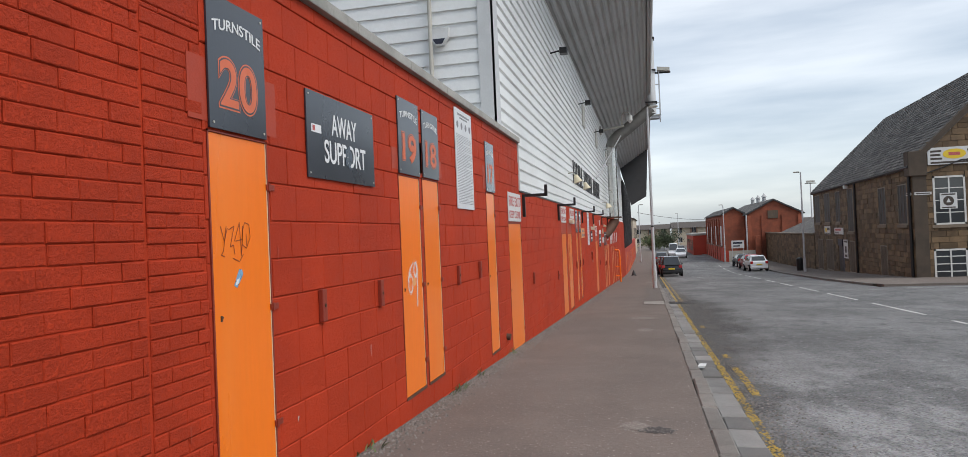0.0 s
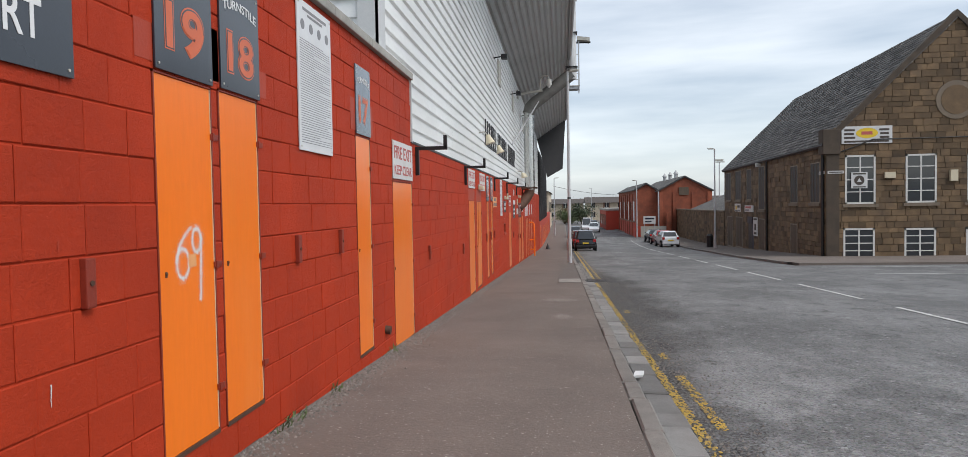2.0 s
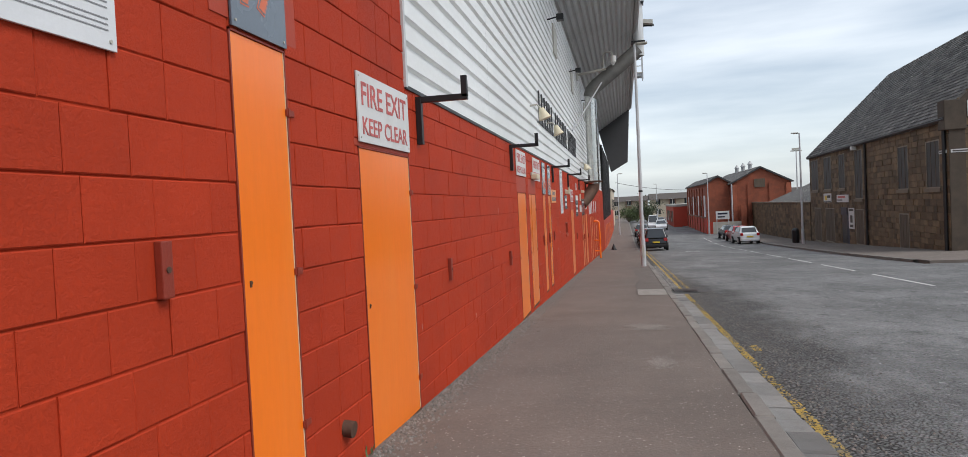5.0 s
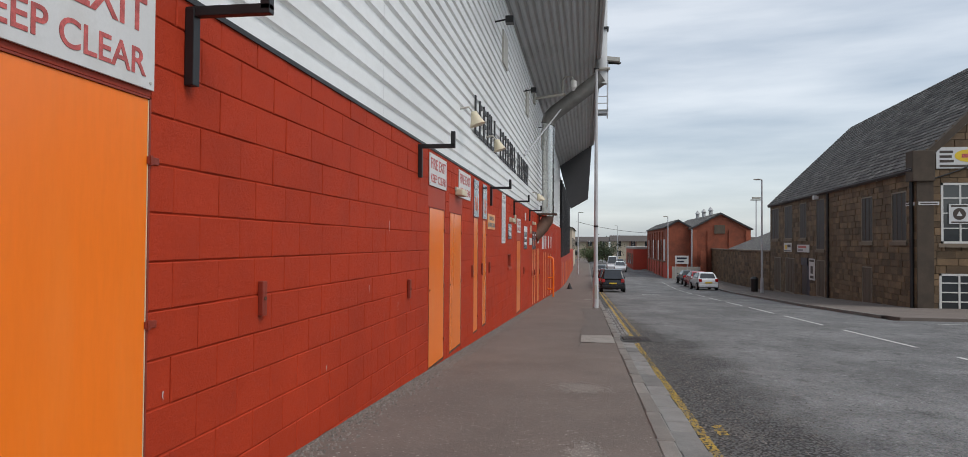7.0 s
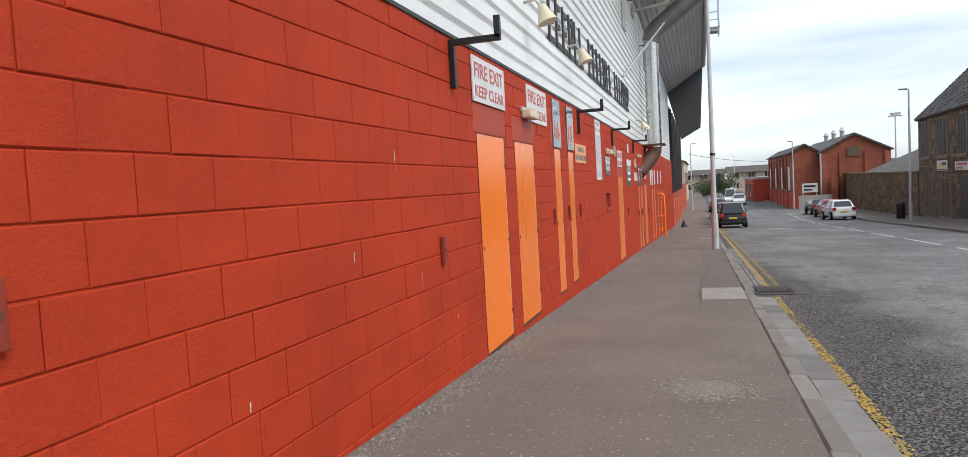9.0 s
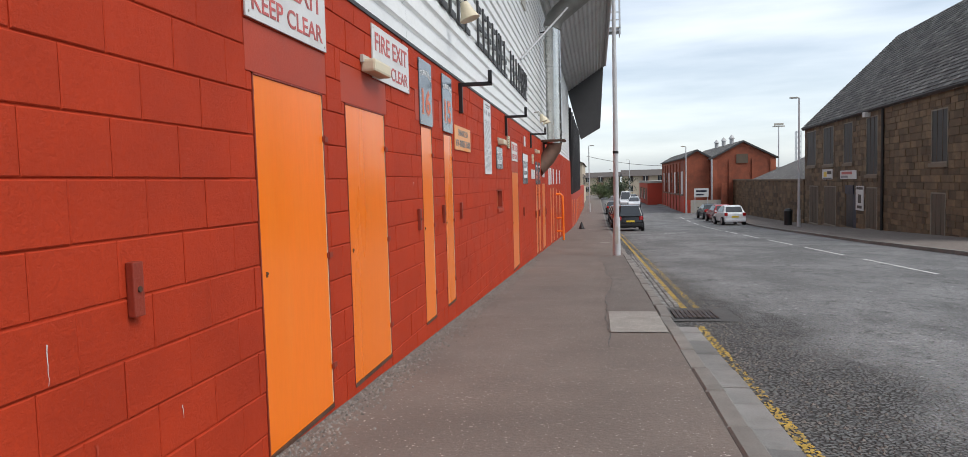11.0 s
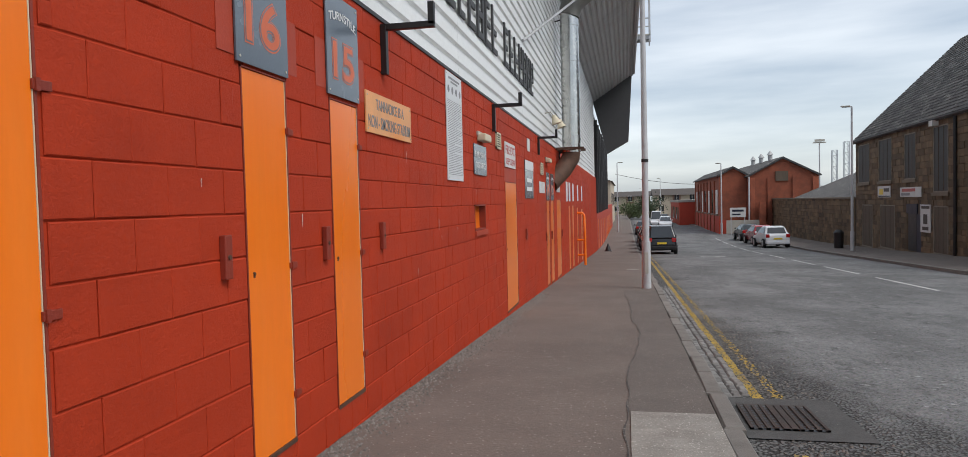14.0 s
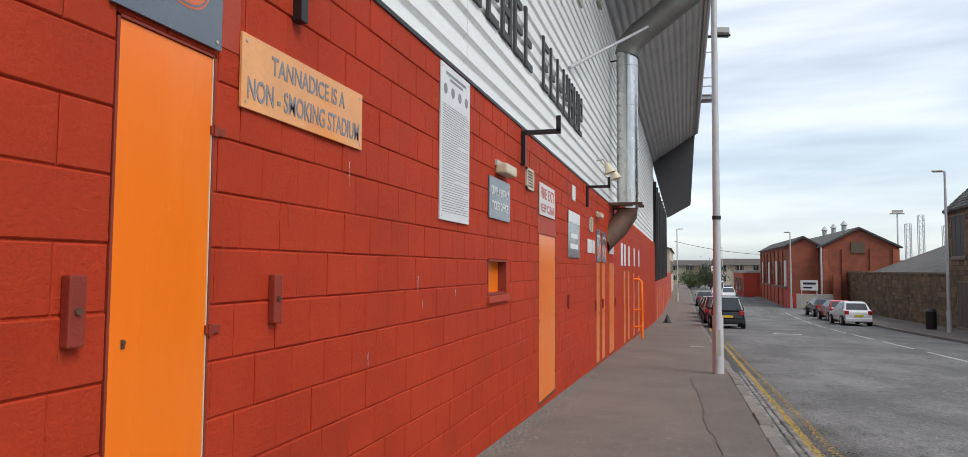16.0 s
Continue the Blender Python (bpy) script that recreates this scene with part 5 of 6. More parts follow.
# slate roof, course by course, tilted over the eaves
ridge_x, ridge_far = PX + GW / 2, QX + GW / 2
bm = B()
rr = random.Random(11)
NC, NU = 30, 44
e0, e1 = on_side(-0.1, EAVES, 0.22), on_side(SIDE + 0.15, EAVES, 0.22)
r0, r1 = Vector((ridge_x, PY - 0.1, APEX)), Vector((ridge_far, QY, APEX))
for c in range(NC):
    ua, ub = c / NC, (c + 1.12) / NC
    for k in range(NU):
        va, vb = (k + 0.5 * (c % 2)) / NU, (k + 1 + 0.5 * (c % 2)) / NU
        vb = min(vb, 1.0)
        if vb - va < 0.002:
            continue
        lift = rr.uniform(0.0, 0.012)
        q = []
        for u, v, d in ((ua, va, 0.05), (ua, vb - 0.0012, 0.05), (ub, vb - 0.0012, 0.01), (ub, va, 0.01)):
            p = e0.lerp(e1, v).lerp(r0.lerp(r1, v), min(u, 1.0))
            q.append(p + Vector((-0.5, 0, 0.7)) * (d + lift))
        vs = [bm.verts.new(p) for p in q]
        bm.faces.new(vs)
        lo = [bm.verts.new(p + Vector((0.01, 0, -0.03))) for p in q[:2]]
        bm.faces.new((vs[0], vs[1], lo[1], lo[0]))
part("slate_covering", bm, M_SLATE, works, "grey slate courses")["kind"] = "stuff"
part("roof", slab(B(), [e0, e1, r1, r0], (0.1, 0, -0.15)), M_SLATE, works)
part("far_gable", slab(B(), [e1, r1, Vector((QX + GW, QY, EAVES))], (0, -0.1, -0.12)), M_STONEJ, works)
part("roof", slab(B(), [r0, r1, Vector((QX + GW, QY, EAVES)), Vector((PX + GW, PY, EAVES))], (0, 0, -0.15)), M_SLATE, works)
part("far_wall", slab(B(), [(QX, QY, -2.6), (QX + GW, QY, -2.6), (QX + GW, QY, EAVES), (QX, QY, EAVES)], (0, -0.3, 0)), M_STONEJ, works)
part("back_wall", slab(B(), [(PX + GW, PY, -2.6), (QX + GW, QY, -2.6), (QX + GW, QY, EAVES), (PX + GW, PY, EAVES)], (-0.3, 0, 0)), M_STONEJ, works)
part("skew", slab(B(), [on_gable(0.0, 5.2, 0.12), on_gable(0.35, 5.2, 0.12), on_gable(GW / 2, APEX - 0.15, 0.12), on_gable(GW / 2, APEX + 0.2, 0.12)], (0, 0.35, 0)), M_DARKSTONE, works)
part("skew", slab(B(), [on_gable(GW, 5.2, 0.12), on_gable(GW - 0.35, 5.2, 0.12), on_gable(GW / 2, APEX - 0.15, 0.12), on_gable(GW / 2, APEX + 0.2, 0.12)], (0, 0.35, 0)), M_DARKSTONE, works)


def board(name, f, u0, u1, w0, w1, material, label, bars):
    t = thing(name, f((u0 + u1) / 2, w0, 0.05), label, "sign")
    part("panel", panel(B(), f, u0, u1, w0, w1, 0.035, 0.07), material, t)
    for a, b, c, d, m in bars:
        part("marking", panel(B(), f, u0 + (u1 - u0) * a, u0 + (u1 - u0) * b, w0 + (w1 - w0) * c, w0 + (w1 - w0) * d, 0.07, 0.075), m, t)
    return t


eb = board("works_sign", on_gable, 0.72, 3.12, 4.86, 5.72, M_SIGNWHITE, "white company sign with a yellow oval on the gable",
           [(0.05, 0.26, 0.72, 0.84, M_TXTDARK), (0.05, 0.24, 0.5, 0.62, M_TXTDARK), (0.05, 0.27, 0.28, 0.4, M_TXTDARK), (0.05, 0.93, 0.06, 0.17, M_TXTDARK),
            (0.74, 0.94, 0.72, 0.84, M_TXTDARK), (0.76, 0.93, 0.5, 0.62, M_TXTDARK), (0.75, 0.94, 0.28, 0.4, M_TXTDARK)])
bm = B()
vs = [bm.verts.new(on_gable(1.92 + 0.52 * math.cos(a), 5.37 + 0.25 * math.sin(a), 0.077)) for a in [2 * math.pi * i / 32 for i in range(32)]]
bm.faces.new(vs)
part("oval", bm, M_SIGNYEL, eb, "yellow oval")
part("marking", panel(B(), on_gable, 1.66, 2.18, 5.29, 5.45, 0.078, 0.08), M_TXTRED, eb)
cs = board("window_banner", on_gable, 1.18, 1.95, 2.62, 3.42, M_SIGNWHITE, "white square banner with a round emblem on a window", [(0.1, 0.9, 0.86, 0.95, M_TXTDARK), (0.1, 0.9, 0.05, 0.12, M_TXTDARK)])
part("emblem", tube(B(), on_gable(1.56, 3.02, 0.078), on_gable(1.56, 3.02, 0.07), 0.24, n=24), M_TXTDARK, cs)
part("emblem", slab(B(), [on_gable(1.45, 2.94, 0.082), on_gable(1.67, 2.94, 0.082), on_gable(1.56, 3.14, 0.082)], (0, 0.003, 0)), M_SIGNWHITE, cs)
board("street_name_sign", on_gable, 0.05, 0.82, 3.38, 3.52, M_SIGNWHITE, "small white street name sign on the corner", [(0.08, 0.92, 0.3, 0.7, M_TXTDARK)])
board("street_name_sign", on_side, 0.1, 0.9, 3.38, 3.52, M_SIGNWHITE, "small white street name sign on the corner", [(0.08, 0.92, 0.3, 0.7, M_TXTDARK)])
board("shop_sign", on_side, 16.0, 19.0, 1.25, 1.75, M_SIGNWHITE, "white shop sign over the dark door", [(0.25, 0.9, 0.55, 0.85, M_TXTRED), (0.5, 0.95, 0.15, 0.4, M_TXTGREY)])
board("shop_sign", on_side, 20.6, 22.9, 1.24, 1.88, M_SIGNWHITE, "white shop sign with a yellow roundel", [(0.1, 0.5, 0.5, 0.8, M_TXTDARK), (0.55, 0.85, 0.25, 0.75, M_SIGNYEL), (0.05, 0.95, 0.05, 0.15, M_BLUE)])
board("door_banner", on_side, 14.75, 16.05, -0.46, 0.88, M_SIGNWHITE, "white banner with black emblem beside the door", [(0.1, 0.9, 0.85, 0.95, M_TXTDARK), (0.3, 0.7, 0.3, 0.65, M_TXTDARK), (0.2, 0.8, 0.08, 0.2, M_TXTDARK)])

# ---- low stone yard wall and slate-roofed shed ----
yard = thing("yard_wall", (16.7, 78, -2.2), "dark brown rubble stone yard wall", "wall")


def on_yard(u, w, d=0.0):
    return Vector((16.6 - d, 66.1 + u, w))


part("core", panel(B(), on_yard, 0, 26, -2.6, 1.15, -0.4, -0.005), M_STONEJ, yard)
part("rubble", stones(on_yard, 26, -2.5, 1.15, [], 9), M_STONE, yard)["kind"] = "stuff"
part("cope", panel(B(), on_yard, -0.1, 26.1, 1.15, 1.27, -0.45, 0.08), M_DRESSED, yard)
part("end_wall", bx(16.6, 25, 92.1, 92.4, -2.6, 1.1), M_STONEJ, yard)
shed = thing("slate_shed", (21, 75, -2.2), "low shed with a hipped grey slate roof", "building")
part("wall_block", bx(17.1, 26, 66.3, 84, -2.6, 1.1), M_STONEJ, shed)
bm = B()
e = [Vector(p) for p in ((16.9, 66.2, 1.25), (26.2, 66.2, 1.25), (26.2, 84.2, 1.25), (16.9, 84.2, 1.25), (21.5, 66.2, 3.9), (21.5, 76.5, 3.9))]
v = [bm.verts.new(p) for p in e]
for q in ((0, 4, 5, 3), (1, 2, 5, 4), (2, 3, 5), (0, 1, 4), (0, 3, 2, 1)):
    bm.faces.new([v[i] for i in q])
part("roof", bm, M_SLATE, shed)
t = thing("litter_bin", (14.6, 62.5, rise(62.5)), "black litter bin on the far pavement", "bin")
part("bin", tube(B(), (14.6, 62.5, rise(62.5)), (14.6, 62.5, rise(62.5) + 1.0), 0.26, 0.28, 16), M_BLACK, t)
part("lid", tube(B(), (14.6, 62.5, rise(62.5) + 1.0), (14.6, 62.5, rise(62.5) + 1.15), 0.3, 0.16, 16), M_BLACK, t)

# ---- red brick works ----
fac = thing("brick_works", (15, 95, -2.3), "red brick works with two gables and slate roofs", "building")
FX0, FX1, FX2, FY = 11.5, 14.2, 21.0, 92.5


def gable_block(xa, xb, y0, y1, eav, apex):
    p = [(xa, y0, -2.6), (xb, y0, -2.6), (xb, y0, eav), ((xa + xb) / 2, y0, apex), (xa, y0, eav)]
    part("brick_block", slab(B(), p, (0, y1 - y0, 0)), M_BRICK, fac)
    xm = (xa + xb) / 2
    for a, s in ((xa, -1), (xb, 1)):
        part("roof", slab(B(), [(a + s * 0.25, y0 - 0.2, eav - 0.1), (xm, y0 - 0.2, apex + 0.06), (xm, y1, apex + 0.06), (a + s * 0.25, y1, eav - 0.1)], (0, 0, 0.12)), M_SLATE, fac)
        part("verge", slab(B(), [(a + s * 0.1, y0 - 0.25, eav - 0.12), (xm, y0 - 0.25, apex - 0.02), (xm, y0 - 0.25, apex + 0.12), (a + s * 0.1, y0 - 0.25, eav)], (0, 0.25, 0)), M_DARKPANEL, fac)


gable_block(FX0, FX1, FY, FY + 26, 3.75, 4.5)
gable_block(FX1 + 0.02, FX2, FY - 0.6, FY + 26, 3.55, 5.3)
part("red_base", box(B(), FX0 - 0.06, FX0 - 0.003, FY - 0.05, FY + 26, -2.6, -0.5), M_REDWALL, fac, "red-painted base of the brick wall")
part("red_base", box(B(), FX0 - 0.06, FX1, FY - 0.06, FY - 0.003, -2.6, -0.9), M_REDWALL, fac, "red-painted base of the brick wall")
for k in range(7):
    y0 = FY + 1.3 + 3.4 * k
    wn = part("window", bx(FX0 - 0.03, FX0 + 0.02, y0, y0 + 1.7, -0.3, 2.3), M_SIGNWHITE if k % 2 == 0 else M_GLASS, fac, "tall window bay, some with white panels")
    part("sill", bx(FX0 - 0.15, FX0 - 0.002, y0 - 0.1, y0 + 1.8, -0.46, -0.3), M_DRESSED, wn)
    part("pilaster", bx(FX0 - 0.14, FX0 - 0.003, y0 + 2.2, y0 + 2.75, -2.6, 3.3), M_BRICK, fac)
for a, b in ((FX1 + 0.25, FX1 + 0.7), (FX2 - 0.6, FX2 - 0.05), (16.1, 16.5), (18.5, 18.9)):
    part("pilaster", bx(a, b, FY - 0.75, FY - 0.603, -2.6, 3.4), M_BRICK, fac)
part("arch_panel", bx(16.9, 18.1, FY - 0.7, FY - 0.603, 3.0, 4.0), M_BOARD, fac, "louvred panel in the gable")
part("downpipe", tube(B(), (FX1 + 0.1, FY - 0.8, -2.6), (FX1 + 0.1, FY - 0.8, 3.5), 0.09, n=8), M_POLE, fac)
for k, xx in enumerate((14.4, 15.5, 16.6)):
    part("roof_vent", tube(tube(B(), (17.2, 96 + 5 * k, 5.3), (17.2, 96 + 5 * k, 5.9), 0.24, n=10), (17.2, 96 + 5 * k, 5.9), (17.2, 96 + 5 * k, 6.35), 0.36, 0.05, 10), M_SOFFIT, fac)
t = thing("yard_sign", (12.6, 90, -2.2), "white sign board with blue print on posts by the works", "sign")
part("panel", bx(12.2, 13.7, 90.0, 90.06, -0.55, 0.4), M_SIGNWHITE, t)
part("print", box(box(B(), 12.4, 13.5, 89.985, 90.0, 0.0, 0.2), 12.4, 13.2, 89.985, 90.0, -0.35, -0.2), M_BLUE, t)
for a in (12.3, 13.6):
    part("post", bx(a - 0.04, a + 0.04, 90.06, 90.14, -2.4, 0.4), M_POLE, t)
gate = thing("yard_gate_wall", (14, 91.5, -2.3), "pale boarded gate and pier in the yard entrance", "gate")
part("boarding", bx(12.0, 15.2, 91.2, 91.3, -2.4, -0.9), M_GREYLAMP, gate)
part("pier", bx(15.2, 15.8, 91.0, 91.6, -2.4, 0.9), M_BRICK, gate)
low = thing("red_low_building", (9.5, 125, -2.3), "low red-painted building with a pale parapet", "building")
part("wall_block", bx(9.4, 18, 119, 138, -2.6, 0.9), M_REDWALL, low)
part("parapet", bx(9.3, 18.1, 118.9, 138.1, 0.9, 1.25), M_COPING, low)
for k in range(5):
    part("window", bx(9.36, 9.42, 120.5 + 3.4 * k, 122.2 + 3.4 * k, -1.6, 0.2), M_GLASS if k % 2 else M_BOARD, low)


# ---- flats at the end of the street ----
def flats(x0, x1, y0, eav, apex, label, seed):
    t = thing("apartment_building", ((x0 + x1) / 2, y0, -2.4), label, "building", "flats at the end of the street")
    d = 10
    part("wall", bx(x0, x1, y0, y0 + d, -2.6, eav), M_FLAT, t)
    n = max(2, int((x1 - x0) / 3.2))
    for k in range(n):
        xc = x0 + (k + 0.5) * (x1 - x0) / n
        if k % 3 == 1:
            part("brick_bay", bx(xc - 0.9, xc + 0.9, y0 - 0.5, y0 - 0.003, -2.6, eav), M_FLATB, t)
        for fl in range(2):
            z = -1.4 + fl * 2.5
            yy = y0 - (0.5 if k % 3 == 1 else 0)
            w = part("window", bx(xc - 0.55, xc + 0.55, yy - 0.05, yy - 0.003, z, z + 1.25), M_GLASS, t)
            part("frame", box(box(box(B(), xc - 0.62, xc + 0.62, yy - 0.08, yy - 0.05, z - 0.07, z), xc - 0.62, xc + 0.62, yy - 0.08, yy - 0.05, z + 1.25, z + 1.32),
                              xc - 0.04, xc + 0.04, yy - 0.08, yy - 0.05, z, z + 1.25), M_WFRAME, w)
    part("roof", slab(B(), [(x0 - 0.4, y0 - 0.8, eav - 0.05), (x0 - 0.4, y0 + d / 2, apex), (x0 - 0.4, y0 + d + 0.6, eav - 0.05)], (x1 - x0 + 0.8, 0, 0)), M_ROOFTILE, t)


flats(-22, 8, 195, 2.3, 3.6, "buff two-storey flats with dark brown roof", 1)
flats(8.5, 26, 186, 2.4, 3.9, "buff and brown brick flats with dark roof", 2)
flats(27, 60, 205, 2.4, 3.9, "buff flats with dark roof behind the works", 3)
tene = thing("tenement", (-3, 150, -2.3), "distant pale tenement beyond the stand", "building")
part("wall_block", bx(-14, -0.2, 118, 150, -2.6, 4.2), M_FLAT, tene)
part("roof", slab(B(), [(-14.3, 117.6, 4.2), (-7, 117.6, 6.5), (0.1, 117.6, 4.2)], (0, 33, 0)), M_ROOFTILE, tene)
for k in range(6):
    part("window", bx(-0.22, -0.16, 120 + 5 * k, 121.3 + 5 * k, 0.6, 2.6), M_GLASS, tene)
tagged(part("wall_far", bx(-0.3, 0.0, 64, 118, -3.2, 0.9), M_REDWALL), "long red-painted wall further along the street", "wall", kind="structure")
for k in range(10):
    yy = 66 + 4.6 * k
    t = thing("turnstile_door", (0, yy, rise(yy)), "narrow orange-painted steel turnstile door", "door", "orange doors along the wall")
    part("panel", bx(0.003, 0.02, yy, yy + 0.8, rise(yy) + 0.05, rise(yy) + 2.1), M_ORANGE, t)
t = thing("traffic_cone", (0.75, 62, rise(62)), "small black cone on the pavement", "cone")
part("cone", tube(box(B(), 0.5, 1.0, 61.75, 62.25, rise(62) - 0.01, rise(62) + 0.04), (0.75, 62, rise(62) + 0.04), (0.75, 62, rise(62) + 0.5), 0.2, 0.03, 12), M_BLACK, t)


# ---- planting ----
def bush(at, size, material, label, seed, n=1500):
    rr = random.Random(seed)
    t = thing("bush", at, label, "bush", "bushes by the flats")
    tr = B()
    tips = []
    for k in range(9):
        a, l = rr.uniform(0, 6.28), rr.uniform(0.5, 1.0)
        tip = Vector(at) + Vector((math.cos(a) * size[0] * l * 0.8, math.sin(a) * size[1] * l * 0.8, size[2] * rr.uniform(0.5, 0.95)))
        tube(tr, at, tip, 0.09, 0.02, 6)
        tips.append(tip)
    part("trunk", tr, M_TWIG, t)
    vs, fs = [], []
    for k in range(n):
        c = rr.choice(tips) + Vector((rr.gauss(0, size[0] * 0.28), rr.gauss(0, size[1] * 0.28), rr.gauss(-0.3, size[2] * 0.22)))
        if c.z < at[2] + 0.1:
            continue
        a, b = Vector([rr.uniform(-1, 1) for _ in range(3)]).normalized() * 0.17, Vector([rr.uniform(-1, 1) for _ in range(3)]).normalized() * 0.12
        i = len(vs)
        vs += [c - a, c + b, c + a, c - b]
        fs.append((i, i + 1, i + 2, i + 3))
    me = bpy.data.meshes.new("crown")
    me.from_pydata([v[:] for v in vs], [], fs)
    me.materials.append(material)
    ob = new("crown", me)
    ob.parent = t
    ob.matrix_parent_inverse = t.matrix_basis.inverted()


bush((6.3, 150, rise(150)), (2.6, 2.0, 3.6), M_LEAFDARK, "dark green rounded bush before the flats", 21)
bush((2.6, 155, rise(150)), (2.2, 2.0, 2.8), M_LEAF, "yellow-green bush before the flats", 22)
bush((4.4, 158, rise(150)), (2.2, 2.0, 2.6), M_LEAF, "yellow-green bush before the flats", 23)


def weed(y, seed, n=14, x=0.05):
    rr = random.Random(seed)
    bm = B()
    for k in range(n):
        c = Vector((x + rr.uniform(-0.05, 0.06), y + rr.gauss(0, 0.12), rise(y)))
        tip = c + Vector((rr.uniform(-0.03, 0.06), rr.uniform(-0.06, 0.06), rr.uniform(0.02, 0.07)))
        n2 = Vector((0.004, 0.008, 0))
        bm.faces.new([bm.verts.new(p) for p in (c - n2, c + n2, tip + n2 * 0.6, tip - n2 * 0.3)])
    tagged(part("weeds", bm, M_LEAF), "small green weeds at the foot of the wall", "weeds", kind="stuff")


for k, y in enumerate((4.1, 6.45, 6.7, 7.6, 9.6)):
    weed(y, 40 + k)

# distant rigs beyond the roofs
for k, (x, y, h) in enumerate(((150, 560, 34), (158, 560, 40), (176, 570, 33), (186, 570, 34))):
    t = thing("lattice_tower", (x, y, -2.4), "pale far-off lattice tower above the roofs", "tower", "far lattice towers")
    for dx, dy in ((0, 0), (3.2, 0), (0, 3.2), (3.2, 3.2)):
        part("leg", tube(B(), (x + dx, y + dy, -2.4), (x + dx, y + dy, h), 0.28, n=6), M_STEELFAR, t)
    b = B()
    for i in range(9):
        z = h - 4 * i
        tube(b, (x, y, z), (x + 3.2, y, z), 0.16, n=5)
        tube(b, (x, y, z), (x + 3.2, y, z - 4), 0.16, n=5)
    part("bracing", b, M_STEELFAR, t)
bm = B()
pts = [(0.5, 118, 5.2)]
for i in range(1, 13):
    u = i / 12
    pts.append((0.5 + 16 * u, 118 + 10 * u, 5.2 - 1.6 * u - 1.2 * 4 * u * (1 - u) * 0.5))
tagged(part("overhead_cable", pipe(bm, pts, 0.03, 6), M_BLACK), "thin overhead cable across the street", "cable")

# ---- road markings and kerb ----
for k in range(13):
    y0 = 10.85 + 5.75 * k
    xc = lambda y: 8.15 + 0.029 * (y - 18)
    b = strip(B(), lambda y: xc(y) - 0.045, lambda y: xc(y) + 0.045, [y0, y0 + 2.1, y0 + 4.2], -0.067)
    tagged(part("road_line", b, M_WHITELINE), "worn white centre dash on the road", "road marking", "centre line dashes", "structure")
rr = random.Random(55)
for xc, first in ((2.975, True), (3.155, False)):
    vs, fs = [], []
    y = -3.0
    while y < 58:
        if 21.7 < y < 23.2:
            y += 0.1
            continue
        worn = math.sin(y * 1.9) + math.sin(y * 0.83 + 1) + 0.7 * math.sin(y * 4.7)
        if first:
            n = 30 if y > 23 else 20 if worn > -0.9 else 8
        else:
            n = 7 if y > 23 else 15 if (worn > 0.5 and y < 10.5) or 14.0 < y < 14.4 else 0
        for k in range(n):
            px, py, w = xc + rr.uniform(-0.042, 0.042), y + rr.uniform(0, 0.1), rr.uniform(0.004, 0.015)
            i, z = len(vs), rise(py) - 0.070 + rr.uniform(0, 0.003)
            for g in range(5):
                a = 1.257 * g + rr.uniform(-0.5, 0.5)
                vs.append((px + w * math.cos(a), py + 1.6 * w * math.sin(a), z))
            fs.append(tuple(range(i, i + 5)))
        y += 0.1
    me = bpy.data.meshes.new("yellow_line")
    me.from_pydata(vs, [], fs)
    me.materials.append(M_YELLOW)
    tagged(new("yellow_line", me), "flaking yellow line along the gutter" if first else "almost worn away yellow line along the gutter", "road marking", "double yellow lines", "stuff")
for y0 in (29.5, 25.0):
    b = strip(B(), lambda y: 12 + (y - y0) * 0.0, lambda y: 24, [y0, y0 + 0.12], -0.064)
    tagged(part("give_way_line", b, M_WHITELINE), "worn white line across the side road mouth", "road marking", kind="structure")
tagged(part("bay_line", strip(B(), lambda y: 5.6, lambda y: 6.8, [53.3, 53.8], -0.066), M_WHITELINE), "short white mark on the road", "road marking", kind="structure")
tagged(part("pavement_slab", strip(B(), lambda y: 1.92, lambda y: 2.535, [20.82, 21.6, 22.35], 0.008, 0.05), M_SLAB), "pale concrete service slab in the pavement", "slab")
tagged(part("pavement_slab", strip(B(), lambda y: 1.9, lambda y: 2.3, [41.0, 41.5], 0.008, 0.05), M_SLAB), "pale concrete service slab in the pavement", "slab")
# long repaired strip and a crack in the pavement
seam = lambda y: 1.90 + 0.17 * math.exp(-((y - 26.2) / 1.6) ** 2) + 0.07 * math.exp(-((y - 29.5) / 1.5) ** 2) - 0.05 * max(0, y - 30) / 3 + 0.012 * math.sin(y * 3.1) + 0.008 * math.sin(y * 7.7)
b = strip(B(), seam, lambda y: 2.538, [22.36 + 0.2 * i for i in range(54)], 0.005)
tagged(part("pavement_patch", b, M_PAVE_DARK), "darker repaired asphalt strip in the pavement", "pavement", kind="structure")
b = strip(B(), lambda y: seam(y) - 0.011 - 0.006 * math.sin(y * 9), seam, [20.0 + 0.12 * i for i in range(108)], 0.006)
tagged(part("pavement_crack", b, M_ROAD_ROUGH), "dark crack along the pavement repair", "pavement", kind="structure")


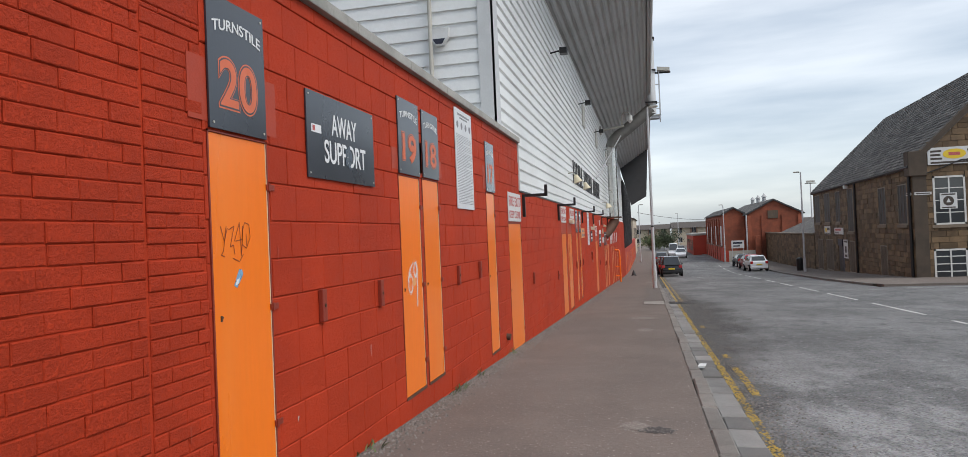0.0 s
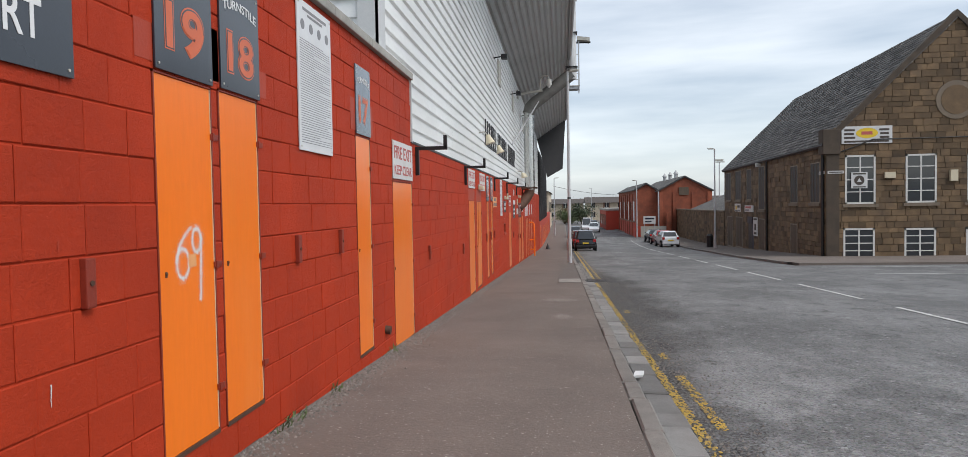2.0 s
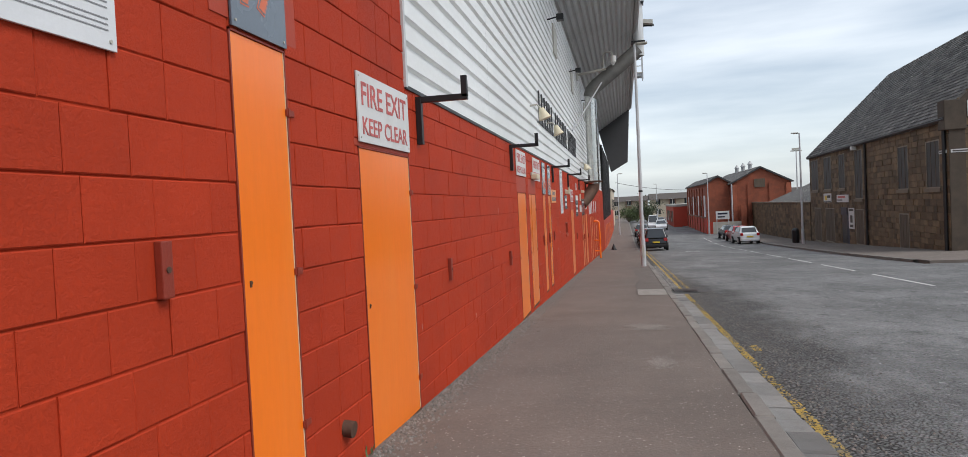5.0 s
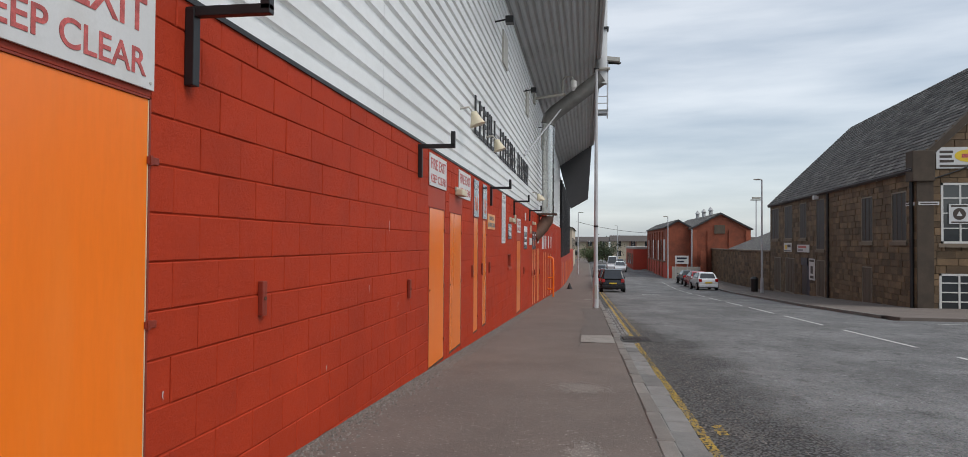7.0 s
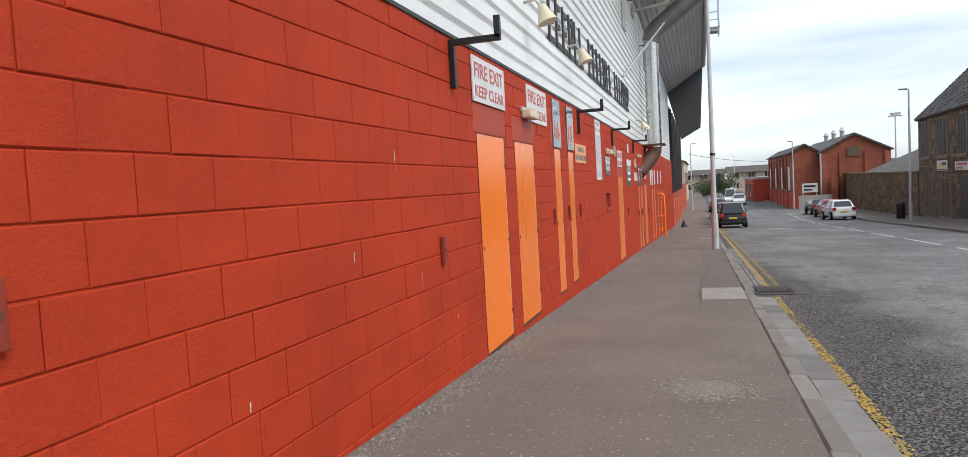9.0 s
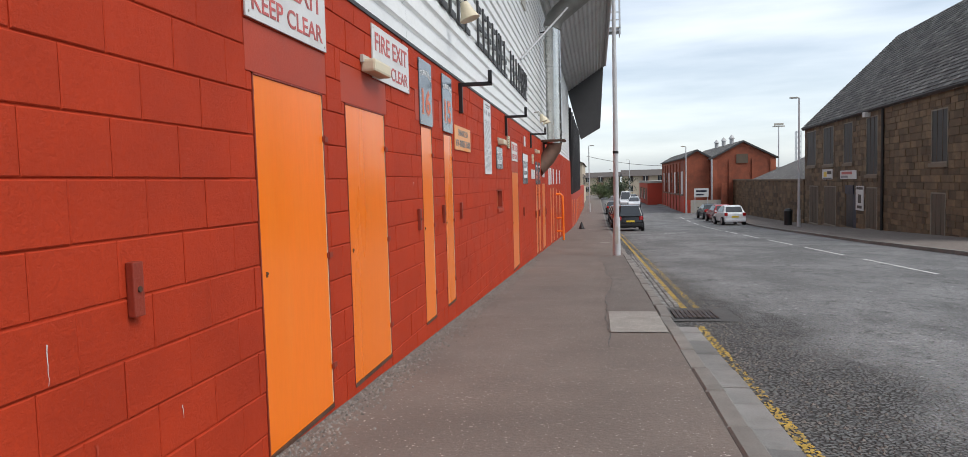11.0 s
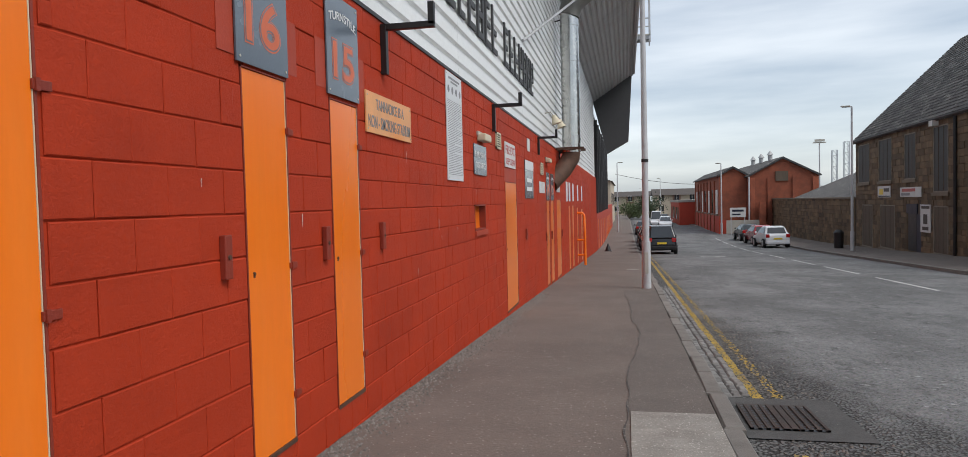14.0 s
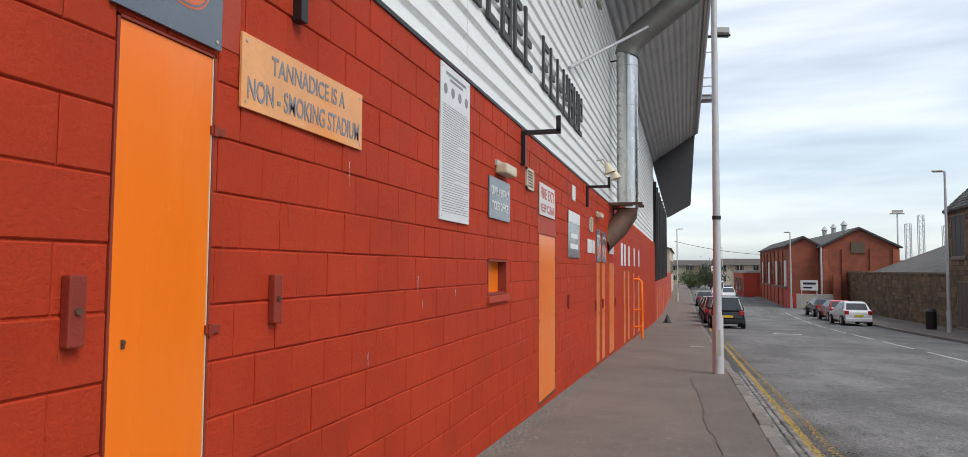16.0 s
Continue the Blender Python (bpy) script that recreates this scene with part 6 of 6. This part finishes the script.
def blob(y, x, rx, ry, lift, material, label, seed, n=900):
    """A scuffed patch: flakes that thin out towards its rim."""
    rr = random.Random(seed)
    vs, fs = [], []
    for k in range(n):
        px, py, s = x + rr.gauss(0, rx * 0.5), y + rr.gauss(0, ry * 0.5), rr.uniform(0.004, 0.016)
        i, z = len(vs), rise(py) + lift * rr.uniform(0.3, 1)
        for g in range(5):
            a = 1.257 * g + rr.uniform(-0.4, 0.4)
            vs.append((px + s * math.cos(a), py + 1.6 * s * math.sin(a), z))
        fs.append(tuple(range(i, i + 5)))
    me = bpy.data.meshes.new("pavement_stain")
    me.from_pydata(vs, [], fs)
    me.materials.append(material)
    tagged(new("pavement_stain", me), label, "pavement", kind="stuff")


blob(15.8, 1.93, 0.26, 0.32, 0.004, M_PAVE_PATCH, "pale scuffed patch on the pavement", 2, 1600)
blob(5.05, 1.97, 0.09, 0.10, 0.004, M_PAVE_PATCH, "pale chipped hole in the pavement", 3)
blob(4.93, 2.14, 0.10, 0.07, 0.004, M_ROAD_ROUGH, "dark worn hollow in the pavement", 6)
blob(13.0, 2.0, 0.12, 0.3, 0.004, M_PAVE_PATCH, "pale scuffed patch on the pavement", 5)

# drain gully
g = thing("drain_gully", (3.0, 22.6, rise(22.6) - 0.07), "rusty cast iron drain grating in a dark concrete pad", "drain")
part("pad", strip(B(), lambda y: 2.71, lambda y: 3.54, [22.03, 23.2], -0.066, 0.03), M_PAD, g, "dark concrete surround")
part("pit", strip(B(), lambda y: 2.76, lambda y: 3.29, [22.24, 22.93], -0.063), M_BLACK, g)
for k in range(10):
    yy = 22.24 + 0.0735 * k
    part("bar", strip(B(), lambda y: 2.76, lambda y: 3.29, [yy, yy + 0.024], -0.05, 0.03), M_CAST, g)
for k in range(10):
    xx = 2.76 + 0.0565 * k
    part("bar", strip(B(), lambda y: xx, lambda y: xx + (0.045 if k in (4, 5) else 0.022), [22.24, 22.93], -0.049, 0.03), M_CAST, g)
b = slab(B(), [(2.66, 8.32, rise(8.3) - 0.02), (2.76, 8.36, rise(8.3) - 0.022), (2.79, 8.56, rise(8.5) - 0.02), (2.70, 8.52, rise(8.5) - 0.012)], (0.01, 0, 0.022))
tagged(part("litter", b, M_SIGNWHITE), "scrap of white litter in the gutter", "litter")

# loose grit along the foot of the wall and the gutter
rr = random.Random(17)
vs, fs = [], []
for k in range(15000):
    y = rr.uniform(1, 32)
    if k % 3:
        x, lift = abs(rr.gauss(0.0, 0.12)) + 0.015, 0.0
    else:
        x, lift = 2.96 + abs(rr.gauss(0, 0.25 + 0.35 * math.exp(-((y - 17) / 5) ** 2))), -0.075
    s = rr.uniform(0.003, 0.011)
    i, z = len(vs), rise(y) + lift
    vs += [(x - s, y - s, z), (x + s, y - s, z), (x + s, y + s, z), (x - s, y + s, z), (x, y, z + s * 1.4)]
    fs += [(i, i + 1, i + 4), (i + 1, i + 2, i + 4), (i + 2, i + 3, i + 4), (i + 3, i, i + 4)]
me = bpy.data.meshes.new("grit")
me.from_pydata(vs, [], fs)
me.materials.append(M_GRIT)
tagged(new("grit", me), "loose pale grit along wall foot and gutter", "grit", kind="stuff")


# ---- pieces: blocks, kerbstones, setts ----
def piece_mesh(name, v, f, material):
    me = bpy.data.meshes.new(name)
    me.from_pydata(v, [], f)
    me.materials.append(material)
    return me


shared = {}
rng = random.Random(23)
done = 0
left_over = []
for r in near_rects:
    key = (round(r[1] - r[0], 3), round(r[3] - r[2], 3))
    if done >= 300:
        left_over.append(r)
        continue
    if key not in shared:
        v, f = block_geo((0, key[0], 0, key[1]))
        shared[key] = piece_mesh("block", v, f, M_RED)
    ob = new("block", shared[key])
    ob.location = (rng.uniform(-0.003, 0.003), r[0], r[2])
    ob.parent = wall
    done += 1
if left_over:
    joined("blockwork", left_over, M_RED, wall, "red-painted concrete blocks")


def stone_geo(l, w, h, c=0.012):
    v = [(0, 0, -h), (w, 0, -h), (w, l, -h), (0, l, -h), (0, 0, -c), (w, 0, -c), (w, l, -c), (0, l, -c), (c, c, 0), (w - c, c, 0), (w - c, l - c, 0), (c, l - c, 0)]
    f = [(i, (i + 1) % 4, 4 + (i + 1) % 4, 4 + i) for i in range(4)] + [(4 + i, 4 + (i + 1) % 4, 8 + (i + 1) % 4, 8 + i) for i in range(4)] + [(8, 9, 10, 11)]
    return v, f


TILT = math.atan(-0.0425)
kerb = tagged(part("kerb", strip(B(), lambda y: 2.54, lambda y: 2.69, [y for y in YS if y >= 46], 0.004, 0.14), M_KERB), "grey stone kerb along the pavement", "kerb", kind="structure")
kerb_meshes = [(l, piece_mesh("kerbstone", *stone_geo(l - 0.014, 0.148, 0.2, 0.016), M_KERB)) for l in (0.62, 0.74, 0.85, 0.93, 1.05)]
y = -5.0
while y < 46:
    l, me = rng.choice(kerb_meshes)
    ob = new("kerbstone", me)
    ob.location = (2.543 + rng.uniform(-0.01, 0.01), y, rise(y) + rng.uniform(-0.004, 0.01))
    ob.rotation_euler = (TILT, rng.uniform(-0.02, 0.03), rng.uniform(-0.012, 0.012))
    ob.parent = kerb
    y += l
gutter = tagged(part("gutter_bed", strip(B(), lambda y: 2.67, lambda y: 2.94, [-5, 10, 20, 40], -0.085, 0.1), M_ROAD_ROUGH), "stone sett channel in the gutter", "gutter", kind="structure")
channel_meshes = [(l, piece_mesh("channel_stone", *stone_geo(l - 0.012, 0.232, 0.12, 0.014), M_SETT)) for l in (0.36, 0.45, 0.55, 0.68)]
y = -3.0
while y < 21.4:
    l, me = rng.choice(channel_meshes)
    ob = new("channel_stone", me)
    ob.location = (2.697 + rng.uniform(-0.006, 0.006), y, rise(y) - 0.045 + rng.uniform(-0.01, 0.008))
    ob.rotation_euler = (TILT, rng.uniform(-0.01, 0.05), rng.uniform(-0.015, 0.015))
    ob.parent = gutter
    y += l
sett_meshes = [(l, piece_mesh("sett", *stone_geo(l - 0.016, 0.076, 0.12, 0.016), M_SETT)) for l in (0.12, 0.15, 0.18)]
for col in range(3):
    y = 23.2 + 0.05 * col
    while y < 34.5:
        l, me = rng.choice(sett_meshes)
        ob = new("sett", me)
        ob.location = (2.70 + 0.08 * col, y, rise(y) - 0.05 + rng.uniform(-0.008, 0.008))
        ob.rotation_euler = (TILT, rng.uniform(-0.06, 0.06), rng.uniform(-0.05, 0.05))
        ob.parent = gutter
        y += l
kb = tagged(part("kerb_far", strip(B(), lambda y: far_kerb(y), lambda y: far_kerb(y) + 0.15, [y for y in YS if y > 31], 0.035, 0.2), M_KERB), "grey stone kerb of the far pavement", "kerb", kind="structure")
